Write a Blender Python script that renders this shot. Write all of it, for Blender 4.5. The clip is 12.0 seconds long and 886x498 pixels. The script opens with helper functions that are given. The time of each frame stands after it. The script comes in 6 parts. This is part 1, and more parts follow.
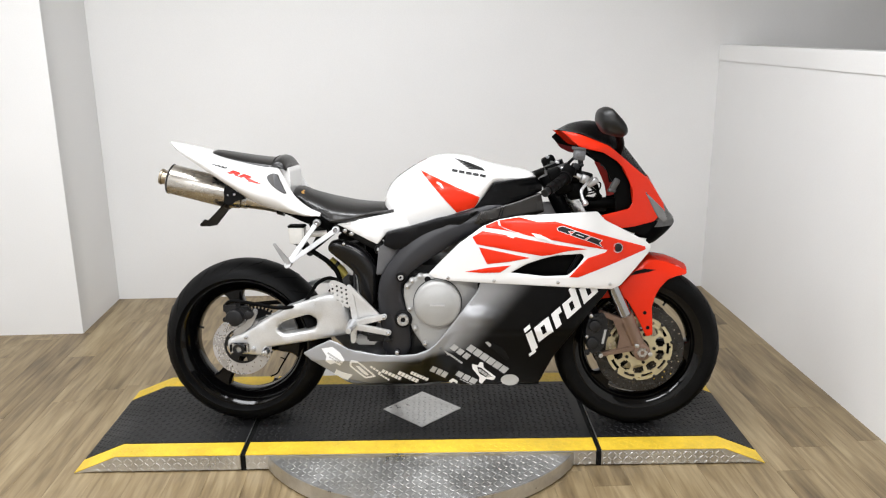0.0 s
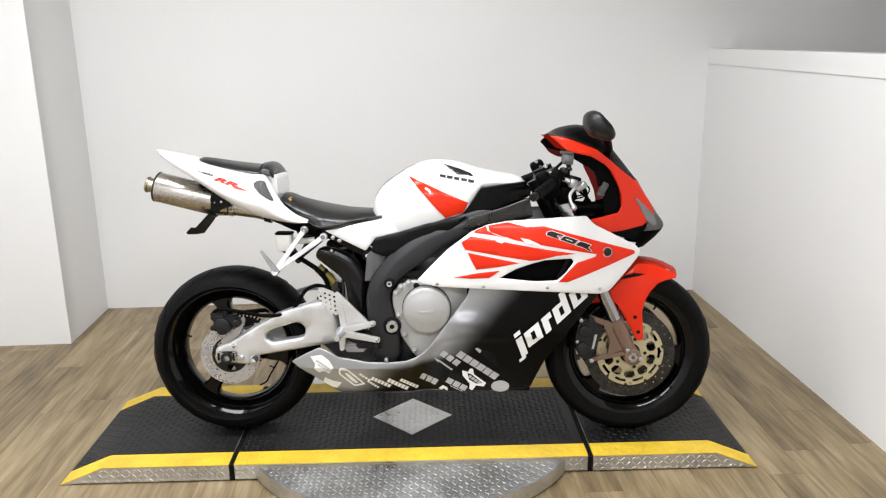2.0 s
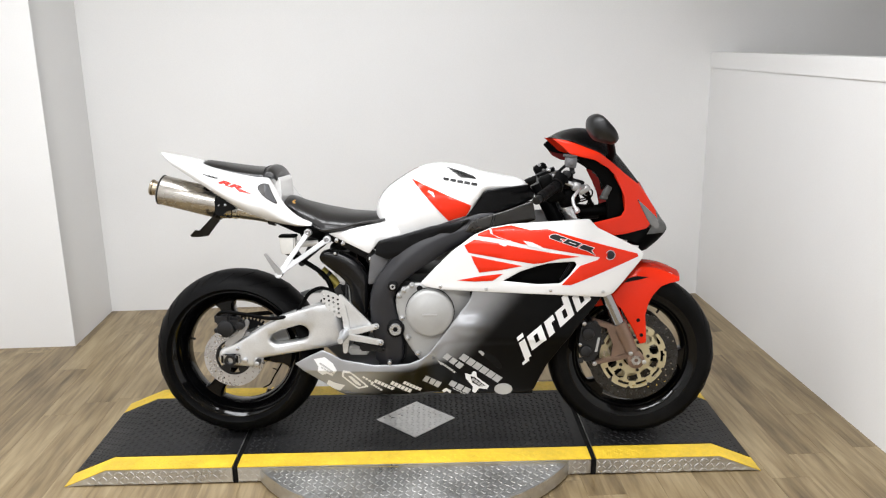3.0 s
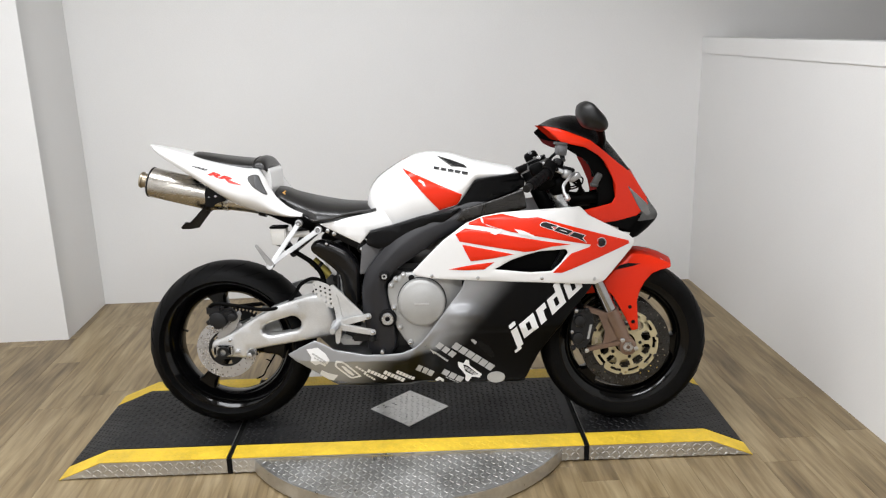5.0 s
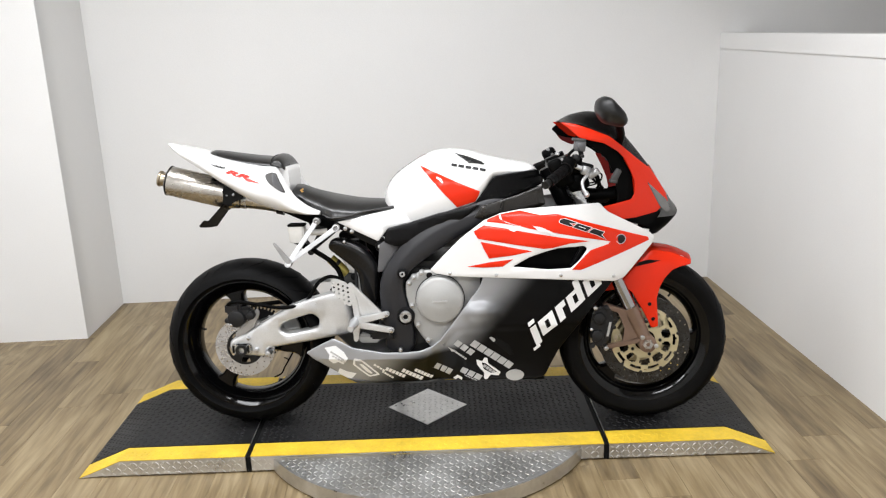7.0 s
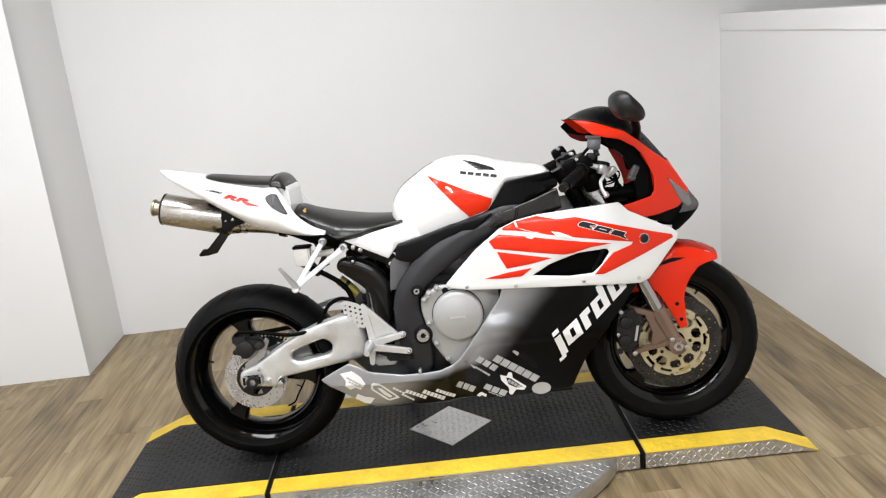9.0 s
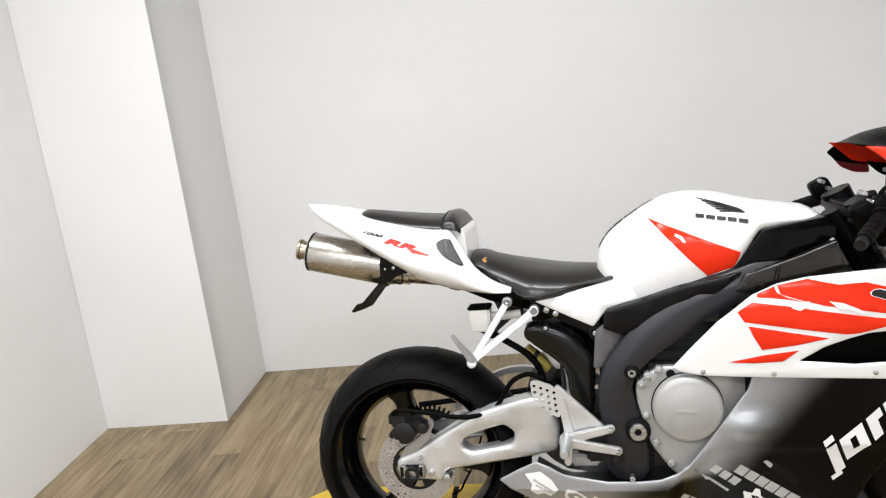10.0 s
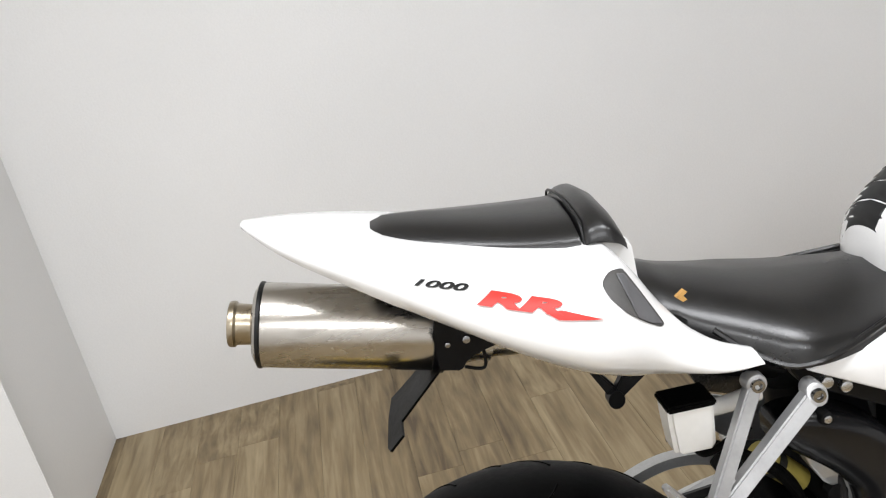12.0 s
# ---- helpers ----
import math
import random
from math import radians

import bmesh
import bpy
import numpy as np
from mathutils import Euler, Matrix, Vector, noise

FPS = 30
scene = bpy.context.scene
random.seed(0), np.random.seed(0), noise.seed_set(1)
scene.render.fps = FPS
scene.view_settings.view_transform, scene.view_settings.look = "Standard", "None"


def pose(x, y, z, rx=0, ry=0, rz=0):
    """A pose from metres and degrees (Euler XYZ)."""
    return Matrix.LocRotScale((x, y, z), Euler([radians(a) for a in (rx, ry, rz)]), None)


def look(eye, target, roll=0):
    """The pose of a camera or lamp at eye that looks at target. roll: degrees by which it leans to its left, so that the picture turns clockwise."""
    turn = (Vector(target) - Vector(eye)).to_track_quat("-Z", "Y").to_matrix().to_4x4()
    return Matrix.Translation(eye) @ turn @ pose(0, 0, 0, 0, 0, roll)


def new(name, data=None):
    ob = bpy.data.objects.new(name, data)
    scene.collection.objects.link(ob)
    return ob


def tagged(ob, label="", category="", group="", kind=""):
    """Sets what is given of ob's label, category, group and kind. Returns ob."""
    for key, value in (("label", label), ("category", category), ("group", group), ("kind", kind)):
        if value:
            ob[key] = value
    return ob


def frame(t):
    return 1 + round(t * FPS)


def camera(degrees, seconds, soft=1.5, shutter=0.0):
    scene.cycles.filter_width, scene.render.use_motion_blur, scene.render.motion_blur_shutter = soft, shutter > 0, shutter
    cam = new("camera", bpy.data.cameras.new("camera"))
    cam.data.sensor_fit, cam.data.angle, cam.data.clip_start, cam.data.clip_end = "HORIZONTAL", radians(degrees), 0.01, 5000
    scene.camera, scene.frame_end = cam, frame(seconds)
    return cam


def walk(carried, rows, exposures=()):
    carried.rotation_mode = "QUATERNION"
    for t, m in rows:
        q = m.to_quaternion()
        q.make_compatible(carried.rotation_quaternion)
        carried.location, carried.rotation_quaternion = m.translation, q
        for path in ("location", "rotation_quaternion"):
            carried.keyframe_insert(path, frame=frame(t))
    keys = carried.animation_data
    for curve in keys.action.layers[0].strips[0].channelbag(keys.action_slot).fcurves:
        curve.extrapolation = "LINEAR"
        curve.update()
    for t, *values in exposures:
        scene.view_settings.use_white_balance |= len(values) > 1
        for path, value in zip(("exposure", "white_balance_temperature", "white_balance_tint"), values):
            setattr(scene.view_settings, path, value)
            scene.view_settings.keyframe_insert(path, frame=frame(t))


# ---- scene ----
cam = camera(58.0, 12.0, soft=1.2)
PATH = [
    (0, (0.818, -2.759, 1.448), (0.748, -0.831, 0.919), -0.4),
    (0.5, (0.821, -2.755, 1.443), (0.762, -0.83, 0.905), -0.4),
    (1, (0.825, -2.748, 1.441), (0.764, -0.825, 0.894), -0.7),
    (1.5, (0.833, -2.744, 1.443), (0.779, -0.816, 0.916), -0.6),
    (2, (0.834, -2.743, 1.442), (0.78, -0.81, 0.928), -0.8),
    (2.5, (0.835, -2.746, 1.441), (0.771, -0.812, 0.935), -0.7),
    (3, (0.834, -2.749, 1.441), (0.772, -0.814, 0.936), -0.8),
    (5, (0.848, -2.748, 1.443), (0.797, -0.821, 0.91), -1.4),
    (5.5, (0.837, -2.743, 1.443), (0.771, -0.815, 0.913), -1.9),
    (6, (0.835, -2.74, 1.441), (0.761, -0.811, 0.917), -1.9),
    (6.5, (0.836, -2.74, 1.439), (0.757, -0.81, 0.918), -1.6),
    (7, (0.834, -2.739, 1.433), (0.748, -0.813, 0.9), -1.9),
    (8.8, (0.788, -2.633, 1.46), (0.729, -0.718, 0.887), -3.6),
    (9, (0.77, -2.599, 1.447), (0.697, -0.674, 0.909), -5.8),
    (9.2, (0.761, -2.569, 1.424), (0.662, -0.647, 0.879), -6.0),
    (9.5, (0.716, -2.387, 1.409), (0.543, -0.468, 0.874), -5.4),
    (9.8, (0.637, -2.153, 1.431), (0.317, -0.233, 0.969), -5.8),
    (10, (0.558, -2.004, 1.436), (0.145, -0.108, 0.956), -6.9),
    (10.2, (0.462, -1.876, 1.432), (0.152, 0.043, 0.96), -10.9),
    (10.5, (0.312, -1.711, 1.417), (0.113, 0.191, 0.829), -10.1),
    (10.8, (0.201, -1.541, 1.41), (0.067, 0.364, 0.816), -9.4),
    (11, (0.168, -1.378, 1.378), (0.007, 0.531, 0.804), -10.6),
    (11.2, (0.136, -1.235, 1.384), (0.025, 0.678, 0.809), -10.9),
    (11.5, (0.091, -1.08, 1.378), (-0.007, 0.802, 0.708), -10.4),
    (11.8, (0.013, -0.954, 1.375), (0.028, 0.915, 0.663), -13.1),
    (12, (-0.029, -0.893, 1.354), (0.015, 0.963, 0.61), -11.5),
]
walk(cam, [(t, look(eye, target, roll)) for t, eye, target, roll in PATH], [(0, 0.18), (3, 0.17), (5, -0.05), (6.5, 0.06), (7, 0.14), (9, 0.16), (11, 0.07), (12, 0.01)])

# ---- light and exposure ----
world = bpy.data.worlds.new("room_world")
scene.world = world
world.use_nodes = True
world.node_tree.nodes["Background"].inputs[0].default_value = (0.9, 0.92, 1.0, 1)
world.node_tree.nodes["Background"].inputs[1].default_value = 0.05

ROOM = Matrix.Rotation(radians(4.9), 4, "Z")      # the room stands a little askew to the motorcycle
CEIL = 2.75


def lamp(u, v, su, sv, watts, name="unseen_ceiling_lamp"):
    data = bpy.data.lights.new(name, "AREA")
    data.shape, data.size, data.size_y, data.energy = "RECTANGLE", su, sv, watts
    data.color = (0.97, 0.985, 1.02)
    ob = new(name, data)
    ob.matrix_world = ROOM @ pose(u, v, CEIL - 0.075)
    return ob


# unseen lamps, assumed overhead; placed and balanced to light walls and bike
LAMPS = [(-0.62, -0.60, 33), (0.90, -0.60, 35), (-0.80, -2.9, 47), (0.75, -2.9, 47)]
for u, v, watts in LAMPS:
    lamp(u, v, 1.15, 0.5, watts)


# ---- materials ----
def nodes_of(name):
    m = bpy.data.materials.new(name)
    m.use_nodes = True
    return m, m.node_tree.nodes, m.node_tree.links, m.node_tree.nodes["Principled BSDF"]


def mat(name, color, rough=0.5, metal=0.0, vary=0.12, scale=6.0, fine=90.0, bump=0.0, coat=0.0, rough_vary=0.1, coords="Object", stretch=(1, 1, 1), rand=0.0, spec=0.5):
    """A surface with blotches at one scale, grain at another, and a little relief."""
    m, n, l, b = nodes_of(name)
    tc = n.new("ShaderNodeTexCoord")
    mp = n.new("ShaderNodeMapping")
    mp.inputs["Scale"].default_value = stretch
    l.new(tc.outputs[coords], mp.inputs[0])
    big, small = n.new("ShaderNodeTexNoise"), n.new("ShaderNodeTexNoise")
    big.inputs["Scale"].default_value, big.inputs["Detail"].default_value = scale, 5
    small.inputs["Scale"].default_value, small.inputs["Detail"].default_value = fine, 4
    l.new(mp.outputs[0], big.inputs["Vector"])
    l.new(mp.outputs[0], small.inputs["Vector"])
    mix = n.new("ShaderNodeMath")
    mix.operation = "MULTIPLY_ADD"
    l.new(small.outputs[0], mix.inputs[0])
    mix.inputs[1].default_value = 0.5
    l.new(big.outputs[0], mix.inputs[2])
    last = mix.outputs[0]
    if rand:
        oi = n.new("ShaderNodeObjectInfo")
        add = n.new("ShaderNodeMath")
        add.operation = "MULTIPLY_ADD"
        l.new(oi.outputs["Random"], add.inputs[0])
        add.inputs[1].default_value = rand
        l.new(last, add.inputs[2])
        last = add.outputs[0]
    ramp = n.new("ShaderNodeMapRange")
    ramp.inputs[1].default_value, ramp.inputs[2].default_value = 0.45, 1.05 + rand
    ramp.inputs[3].default_value, ramp.inputs[4].default_value = 1 - vary, 1 + vary * 0.6
    l.new(last, ramp.inputs[0])
    mul = n.new("ShaderNodeVectorMath")
    mul.operation = "SCALE"
    mul.inputs[0].default_value = color
    l.new(ramp.outputs[0], mul.inputs["Scale"])
    l.new(mul.outputs[0], b.inputs["Base Color"])
    rr = n.new("ShaderNodeMapRange")
    rr.inputs[1].default_value, rr.inputs[2].default_value = 0.45, 1.05
    rr.inputs[3].default_value, rr.inputs[4].default_value = max(0.02, rough - rough_vary), min(1, rough + rough_vary)
    l.new(mix.outputs[0], rr.inputs[0])
    l.new(rr.outputs[0], b.inputs["Roughness"])
    b.inputs["Metallic"].default_value = metal
    b.inputs["Coat Weight"].default_value = coat
    b.inputs["Coat Roughness"].default_value = 0.06
    b.inputs["Specular IOR Level"].default_value = spec
    if bump:
        bp = n.new("ShaderNodeBump")
        bp.inputs["Strength"].default_value = 0.6
        bp.inputs["Distance"].default_value = bump
        l.new(small.outputs[0], bp.inputs["Height"])
        l.new(bp.outputs[0], b.inputs["Normal"])
    return m


def plank_mat():
    """Grey-brown oak vinyl: long grain, knots and a tone of its own for each plank."""
    m, n, l, b = nodes_of("oak_vinyl")
    tc, oi = n.new("ShaderNodeTexCoord"), n.new("ShaderNodeObjectInfo")
    off = n.new("ShaderNodeVectorMath")
    off.operation = "MULTIPLY_ADD"
    l.new(oi.outputs["Random"], off.inputs[0])
    off.inputs[1].default_value = (37, 91, 13)
    l.new(tc.outputs["Object"], off.inputs[2])
    mp = n.new("ShaderNodeMapping")
    mp.inputs["Scale"].default_value = (17, 1.2, 1)
    l.new(off.outputs[0], mp.inputs[0])
    grain = n.new("ShaderNodeTexNoise")
    grain.inputs["Scale"].default_value, grain.inputs["Detail"].default_value, grain.inputs["Distortion"].default_value = 3.0, 9, 0.45
    l.new(mp.outputs[0], grain.inputs["Vector"])
    mp2 = n.new("ShaderNodeMapping")
    mp2.inputs["Scale"].default_value = (9, 1.9, 1)
    l.new(off.outputs[0], mp2.inputs[0])
    blot = n.new("ShaderNodeTexNoise")
    blot.inputs["Scale"].default_value, blot.inputs["Detail"].default_value = 1.6, 4
    l.new(mp2.outputs[0], blot.inputs["Vector"])
    mixv = n.new("ShaderNodeMath")
    mixv.operation = "MULTIPLY_ADD"
    l.new(oi.outputs["Random"], mixv.inputs[0])
    mixv.inputs[1].default_value = 0.30
    l.new(grain.outputs[0], mixv.inputs[2])
    addb = n.new("ShaderNodeMath")
    addb.operation = "MULTIPLY_ADD"
    l.new(blot.outputs[0], addb.inputs[0])
    addb.inputs[1].default_value = 0.70
    l.new(mixv.outputs[0], addb.inputs[2])
    mr = n.new("ShaderNodeMapRange")
    mr.inputs[1].default_value, mr.inputs[2].default_value = 0.63, 1.33
    l.new(addb.outputs[0], mr.inputs[0])
    cr = n.new("ShaderNodeValToRGB")
    cr.color_ramp.elements[0].position, cr.color_ramp.elements[0].color = 0.0, (0.088, 0.060, 0.030, 1)
    cr.color_ramp.elements[1].position, cr.color_ramp.elements[1].color = 1.0, (0.350, 0.276, 0.162, 1)
    e = cr.color_ramp.elements.new(0.5)
    e.color = (0.216, 0.159, 0.083, 1)
    l.new(mr.outputs[0], cr.inputs[0])
    l.new(cr.outputs[0], b.inputs["Base Color"])
    b.inputs["Roughness"].default_value = 0.42
    bp = n.new("ShaderNodeBump")
    bp.inputs["Strength"].default_value, bp.inputs["Distance"].default_value = 0.35, 0.002
    l.new(grain.outputs[0], bp.inputs["Height"])
    l.new(bp.outputs[0], b.inputs["Normal"])
    return m


M_WALL = mat("white_wall_paint", (0.79, 0.79, 0.785), 0.6, vary=0.05, scale=1.2, fine=160, bump=0.0008)
M_TRIM = mat("white_trim_paint", (0.79, 0.79, 0.785), 0.5, vary=0.04, scale=2, fine=120)
M_CEIL = mat("ceiling_paint", (0.75, 0.74, 0.72), 0.8, vary=0.05, scale=1.5, fine=80)
M_PLANK = plank_mat()
M_SUBFLOOR = mat("dark_joint", (0.09, 0.07, 0.045), 0.8)
M_LAMPBODY = mat("lamp_housing", (0.8, 0.8, 0.8), 0.4)
M_MAT = mat("black_rubber_mat", (0.0095, 0.0095, 0.010), 0.50, spec=0.34, vary=0.45, scale=5, fine=60, bump=0.0006, rough_vary=0.12)
M_YELLOW = mat("yellow_safety_tape", (0.72, 0.49, 0.035), 0.5, vary=0.28, scale=9, fine=70, bump=0.0004)
M_TREAD = mat("aluminium_tread_plate", (0.62, 0.62, 0.61), 0.36, metal=0.9, vary=0.25, scale=7, fine=60, bump=0.0004, rough_vary=0.14)
# black rubber; also the painted darkness of holes, slots and slits drawn flat
M_GAP = mat("black_rubber_and_hole_shade", (0.004, 0.004, 0.004), 0.7, spec=0.12)


# ---- mesh helpers ----
def mesh_ob(name, bm, material, parent=None, label="", smooth=None):
    bmesh.ops.recalc_face_normals(bm, faces=bm.faces)
    me = bpy.data.meshes.new(name)
    bm.to_mesh(me)
    bm.free()
    if smooth is not None:
        for p in me.polygons:
            p.use_smooth = True
        me.set_sharp_from_angle(angle=radians(smooth))
    if material:
        me.materials.append(material)
    ob = new(name, me)
    ob.parent = parent
    if label:
        ob["label"] = label
    return ob


def part(name, bm, material, parent, label="", smooth=35):
    return mesh_ob(name, bm, material, parent, label, smooth)


def thing(name, label, category, group="", at=None, kind=""):
    ob = new(name)
    if at is not None:
        ob.matrix_world = at
    return tagged(ob, label, category, group, kind)


def box_bm(x0, x1, y0, y1, z0, z1, bevel=0.0, seg=2):
    bm = bmesh.new()
    bmesh.ops.create_cube(bm, size=1, matrix=Matrix.Translation(((x0 + x1) / 2, (y0 + y1) / 2, (z0 + z1) / 2)) @ Matrix.Diagonal((x1 - x0, y1 - y0, z1 - z0, 1)))
    if bevel:
        bmesh.ops.bevel(bm, geom=bm.edges[:], offset=bevel, segments=seg, affect="EDGES", clamp_overlap=True)
    return bm


def prism_bm(outline, axis_lo, axis_hi, axis="y", bevel=0.0, seg=2):
    """A flat outline (two coordinates a corner) drawn out along an axis, its edges rounded."""
    bm = bmesh.new()

    def at(p, d):
        return {"y": (p[0], d, p[1]), "z": (p[0], p[1], d), "x": (d, p[0], p[1])}[axis]

    lo = [bm.verts.new(at(p, axis_lo)) for p in outline]
    hi = [bm.verts.new(at(p, axis_hi)) for p in outline]
    bm.faces.new(lo)
    bm.faces.new(hi[::-1])
    for i in range(len(lo)):
        j = (i + 1) % len(lo)
        bm.faces.new((lo[i], hi[i], hi[j], lo[j]))
    if bevel:
        caps = {f for f in bm.faces if len(f.verts) == len(outline)}
        rim = [e for e in bm.edges if any(f in caps for f in e.link_faces)]
        bmesh.ops.bevel(bm, geom=rim, offset=bevel, segments=seg, affect="EDGES", clamp_overlap=True)
    return bm


# ---- the room ----
BACK, RIGHT, COL, COLF, LEFT, NEAR, FAR_R = 1.53, 2.295, -1.03, 1.0, -1.585, -4.6, 5.2
T = 0.12


def setting(name, bm, material, label, category, smooth=None):
    ob = mesh_ob(name, bm, material, None, "", smooth)
    ob.matrix_world = ROOM
    return tagged(ob, label, category, "", "structure")


setting("wall_north", box_bm(COL - T, FAR_R, BACK, BACK + T, -0.05, CEIL), M_WALL, "smooth white painted back wall behind the motorcycle", "wall")
setting("wall_column_side", box_bm(COL - T, COL, COLF + 0.001, BACK - 0.001, -0.05, CEIL), M_WALL, "white painted side of the wall projection", "wall")
setting("wall_column_front", box_bm(LEFT, COL, COLF, COLF + T, -0.05, CEIL, 0.004, 1), M_WALL, "white painted front of the wall projection", "wall")
setting("wall_west", box_bm(LEFT - T, LEFT, NEAR, COLF + T, -0.05, CEIL), M_WALL, "plain white painted side wall", "wall")
setting("wall_half", box_bm(RIGHT, RIGHT + T, NEAR, BACK - 0.001, -0.05, 1.2785), M_WALL, "white painted half-height partition wall", "partition wall")
setting("half_wall_cap", box_bm(RIGHT - 0.006, RIGHT + T + 0.006, NEAR, BACK - 0.002, 1.279, 1.362, 0.003, 2), M_TRIM, "white painted board capping the half-height wall", "trim", 40)
setting("wall_east", box_bm(FAR_R, FAR_R + T, NEAR, BACK + T, -0.05, CEIL), M_WALL, "plain white wall beyond the partition", "wall")
setting("wall_south", box_bm(LEFT - T, FAR_R + T, NEAR - T, NEAR, -0.05, CEIL), M_WALL, "plain white wall behind the camera", "wall")
setting("ceiling", box_bm(LEFT - T, FAR_R + T, NEAR - T, BACK + T, CEIL + 0.001, CEIL + 0.1), M_CEIL, "plain white ceiling", "ceiling")
floor = setting("floor", box_bm(LEFT - T, FAR_R + T, NEAR - T, BACK + T, -0.1, -0.004), M_SUBFLOOR, "grey-brown oak-look vinyl plank floor", "floor")

# assumed housings for the unseen lamps
for u, v, watts in LAMPS:
    f = thing("unseen_ceiling_light", "assumed white flat rectangular ceiling light panel, out of view", "ceiling light", "ceiling lights", ROOM @ pose(u, v, CEIL))
    part("housing", box_bm(-0.62, 0.62, -0.30, 0.30, -0.06, 0.0, 0.006), M_LAMPBODY, f)


# ---- the turning platform ----
HP = 0.06
PLAT = Matrix.Translation((0.635, -0.005, 0)) @ Matrix.Rotation(radians(2.9), 4, "Z")
PD, PL, RAMP, J = 0.318, 1.182, 0.145, 0.607
TAPE = 0.088


def bars_bm(spots, length, width, height):
    """Raised lozenge bars of tread plate, each at (x, y, turn, lift)."""
    verts, faces = [], []
    for x, y, turn, z in spots:
        c, s, n = math.cos(turn), math.sin(turn), len(verts)
        for px, py, pz in ((-1, 0, 0), (0, -1, 0), (1, 0, 0), (0, 1, 0), (-0.55, 0, 1), (0.55, 0, 1)):
            a, b = px * length / 2, py * width / 2
            verts.append((x + a * c - b * s, y + a * s + b * c, z + pz * height))
        faces += [(n, n + 1, n + 4), (n + 1, n + 2, n + 5), (n + 1, n + 5, n + 4), (n + 2, n + 3, n + 5), (n + 3, n, n + 4), (n + 3, n + 4, n + 5)]
    bm = bmesh.new()
    vs = [bm.verts.new(v) for v in verts]
    for f in faces:
        bm.faces.new([vs[i] for i in f])
    return bm


def tread(x0, x1, y0, y1, step, keep, lift):
    out = []
    for i in range(int((x1 - x0) / step)):
        for j in range(int((y1 - y0) / step)):
            x, y = x0 + (i + 0.5) * step, y0 + (j + 0.5) * step
            if keep(x, y):
                out.append((x, y, radians(45 if (i + j) % 2 else -45), lift(x, y)))
    return out


def top_z(x):
    """Height of the platform's top: flat, falling to the floor at both ends."""
    return HP * min(1.0, max(0.02, (PL - abs(x)) / RAMP))


def slab(x0, x1, y0, y1, lift, thick):
    """A sheet lying on the platform's top between two lengths."""
    xs = sorted({x0, x1, *[x for x in (-PL + RAMP, PL - RAMP) if x0 < x < x1]})
    bm = bmesh.new()
    rows = []
    for x in xs:
        z = top_z(x) + lift
        rows.append([bm.verts.new((x, y, zz)) for y, zz in ((y0, z), (y1, z), (y1, max(0.0006, z - thick)), (y0, max(0.0006, z - thick)))])
    for a, b in zip(rows, rows[1:]):
        for k in range(4):
            bm.faces.new((a[k], a[(k + 1) % 4], b[(k + 1) % 4], b[k]))
    bm.faces.new(rows[0])
    bm.faces.new(rows[-1][::-1])
    return bm


def in_diamond(x, y, r=0.165):
    return abs(x) + abs(y) < r


def platform_section(x0, x1, label):
    p = thing("platform_section", label, "platform", "platform sections", PLAT)
    xs = sorted({x0, x1, *[x for x in (-PL + RAMP, PL - RAMP) if x0 < x < x1]})
    foot = sorted({x0, x1, *[x for x in (-PL + 0.06, PL - 0.06) if x0 < x < x1]})
    outline = [(x, 0.0008 if abs(x) > PL - 0.01 else 0.006) for x in foot] + [(x, top_z(x)) for x in reversed(xs)]
    # added inset black foot; keeps the shadow gap under the deck dark
    part("gap_foot", box_bm(max(x0 + 0.01, -PL + 0.08), min(x1 - 0.01, PL - 0.08), -PD + 0.03, PD - 0.03, 0.0, 0.0065), M_GAP, p, "black foot added to carry the plate and darken the gap below")
    part("deck", prism_bm(outline, -PD, PD, "y", 0.0015, 1), M_TREAD, p, "aluminium tread plate edge")
    mat_ob = part("rubber_mat", slab(x0 + 0.002, x1 - 0.002, -PD + TAPE, PD - TAPE, 0.004, 0.0035), M_MAT, p, "black ribbed rubber mat")
    spots = tread(x0 + 0.01, x1 - 0.01, -PD + TAPE, PD - TAPE, 0.021, lambda x, y: not in_diamond(x, y), lambda x, y: top_z(x) + 0.0039)
    tagged(part("mat_tread", bars_bm(spots, 0.0205, 0.0074, 0.0022), M_MAT, mat_ob, smooth=None), kind="stuff")
    for y0, y1 in ((-PD - 0.001, -PD + TAPE - 0.004), (PD - TAPE + 0.004, PD + 0.001)):
        tape = part("yellow_tape", slab(x0, x1, y0, y1, 0.0025, 0.0025), M_YELLOW, p, "worn yellow safety tape")
        spots = tread(x0 + 0.006, x1 - 0.006, y0 + 0.004, y1 - 0.004, 0.0195, lambda x, y: True, lambda x, y: top_z(x) + 0.0023)
        tagged(part("tape_tread", bars_bm(spots, 0.020, 0.0062, 0.0011), M_YELLOW, tape, smooth=None), kind="stuff")
    face = []
    for i in range(int((x1 - x0) / 0.0185)):
        for j in range(3):
            x, z = x0 + (i + 0.5) * 0.0185, 0.0105 + j * 0.0180
            if z + 0.009 < top_z(x):
                face.append((x, z, radians(45 if (i + j) % 2 else -45), 0))
    bm = bars_bm(face, 0.0195, 0.0060, 0.0015)
    bmesh.ops.transform(bm, matrix=Matrix.Translation((0, -PD, 0)) @ Matrix.Rotation(radians(90), 4, "X"), verts=bm.verts)
    tagged(part("edge_tread", bm, M_TREAD, p, smooth=None), kind="stuff")
    return p


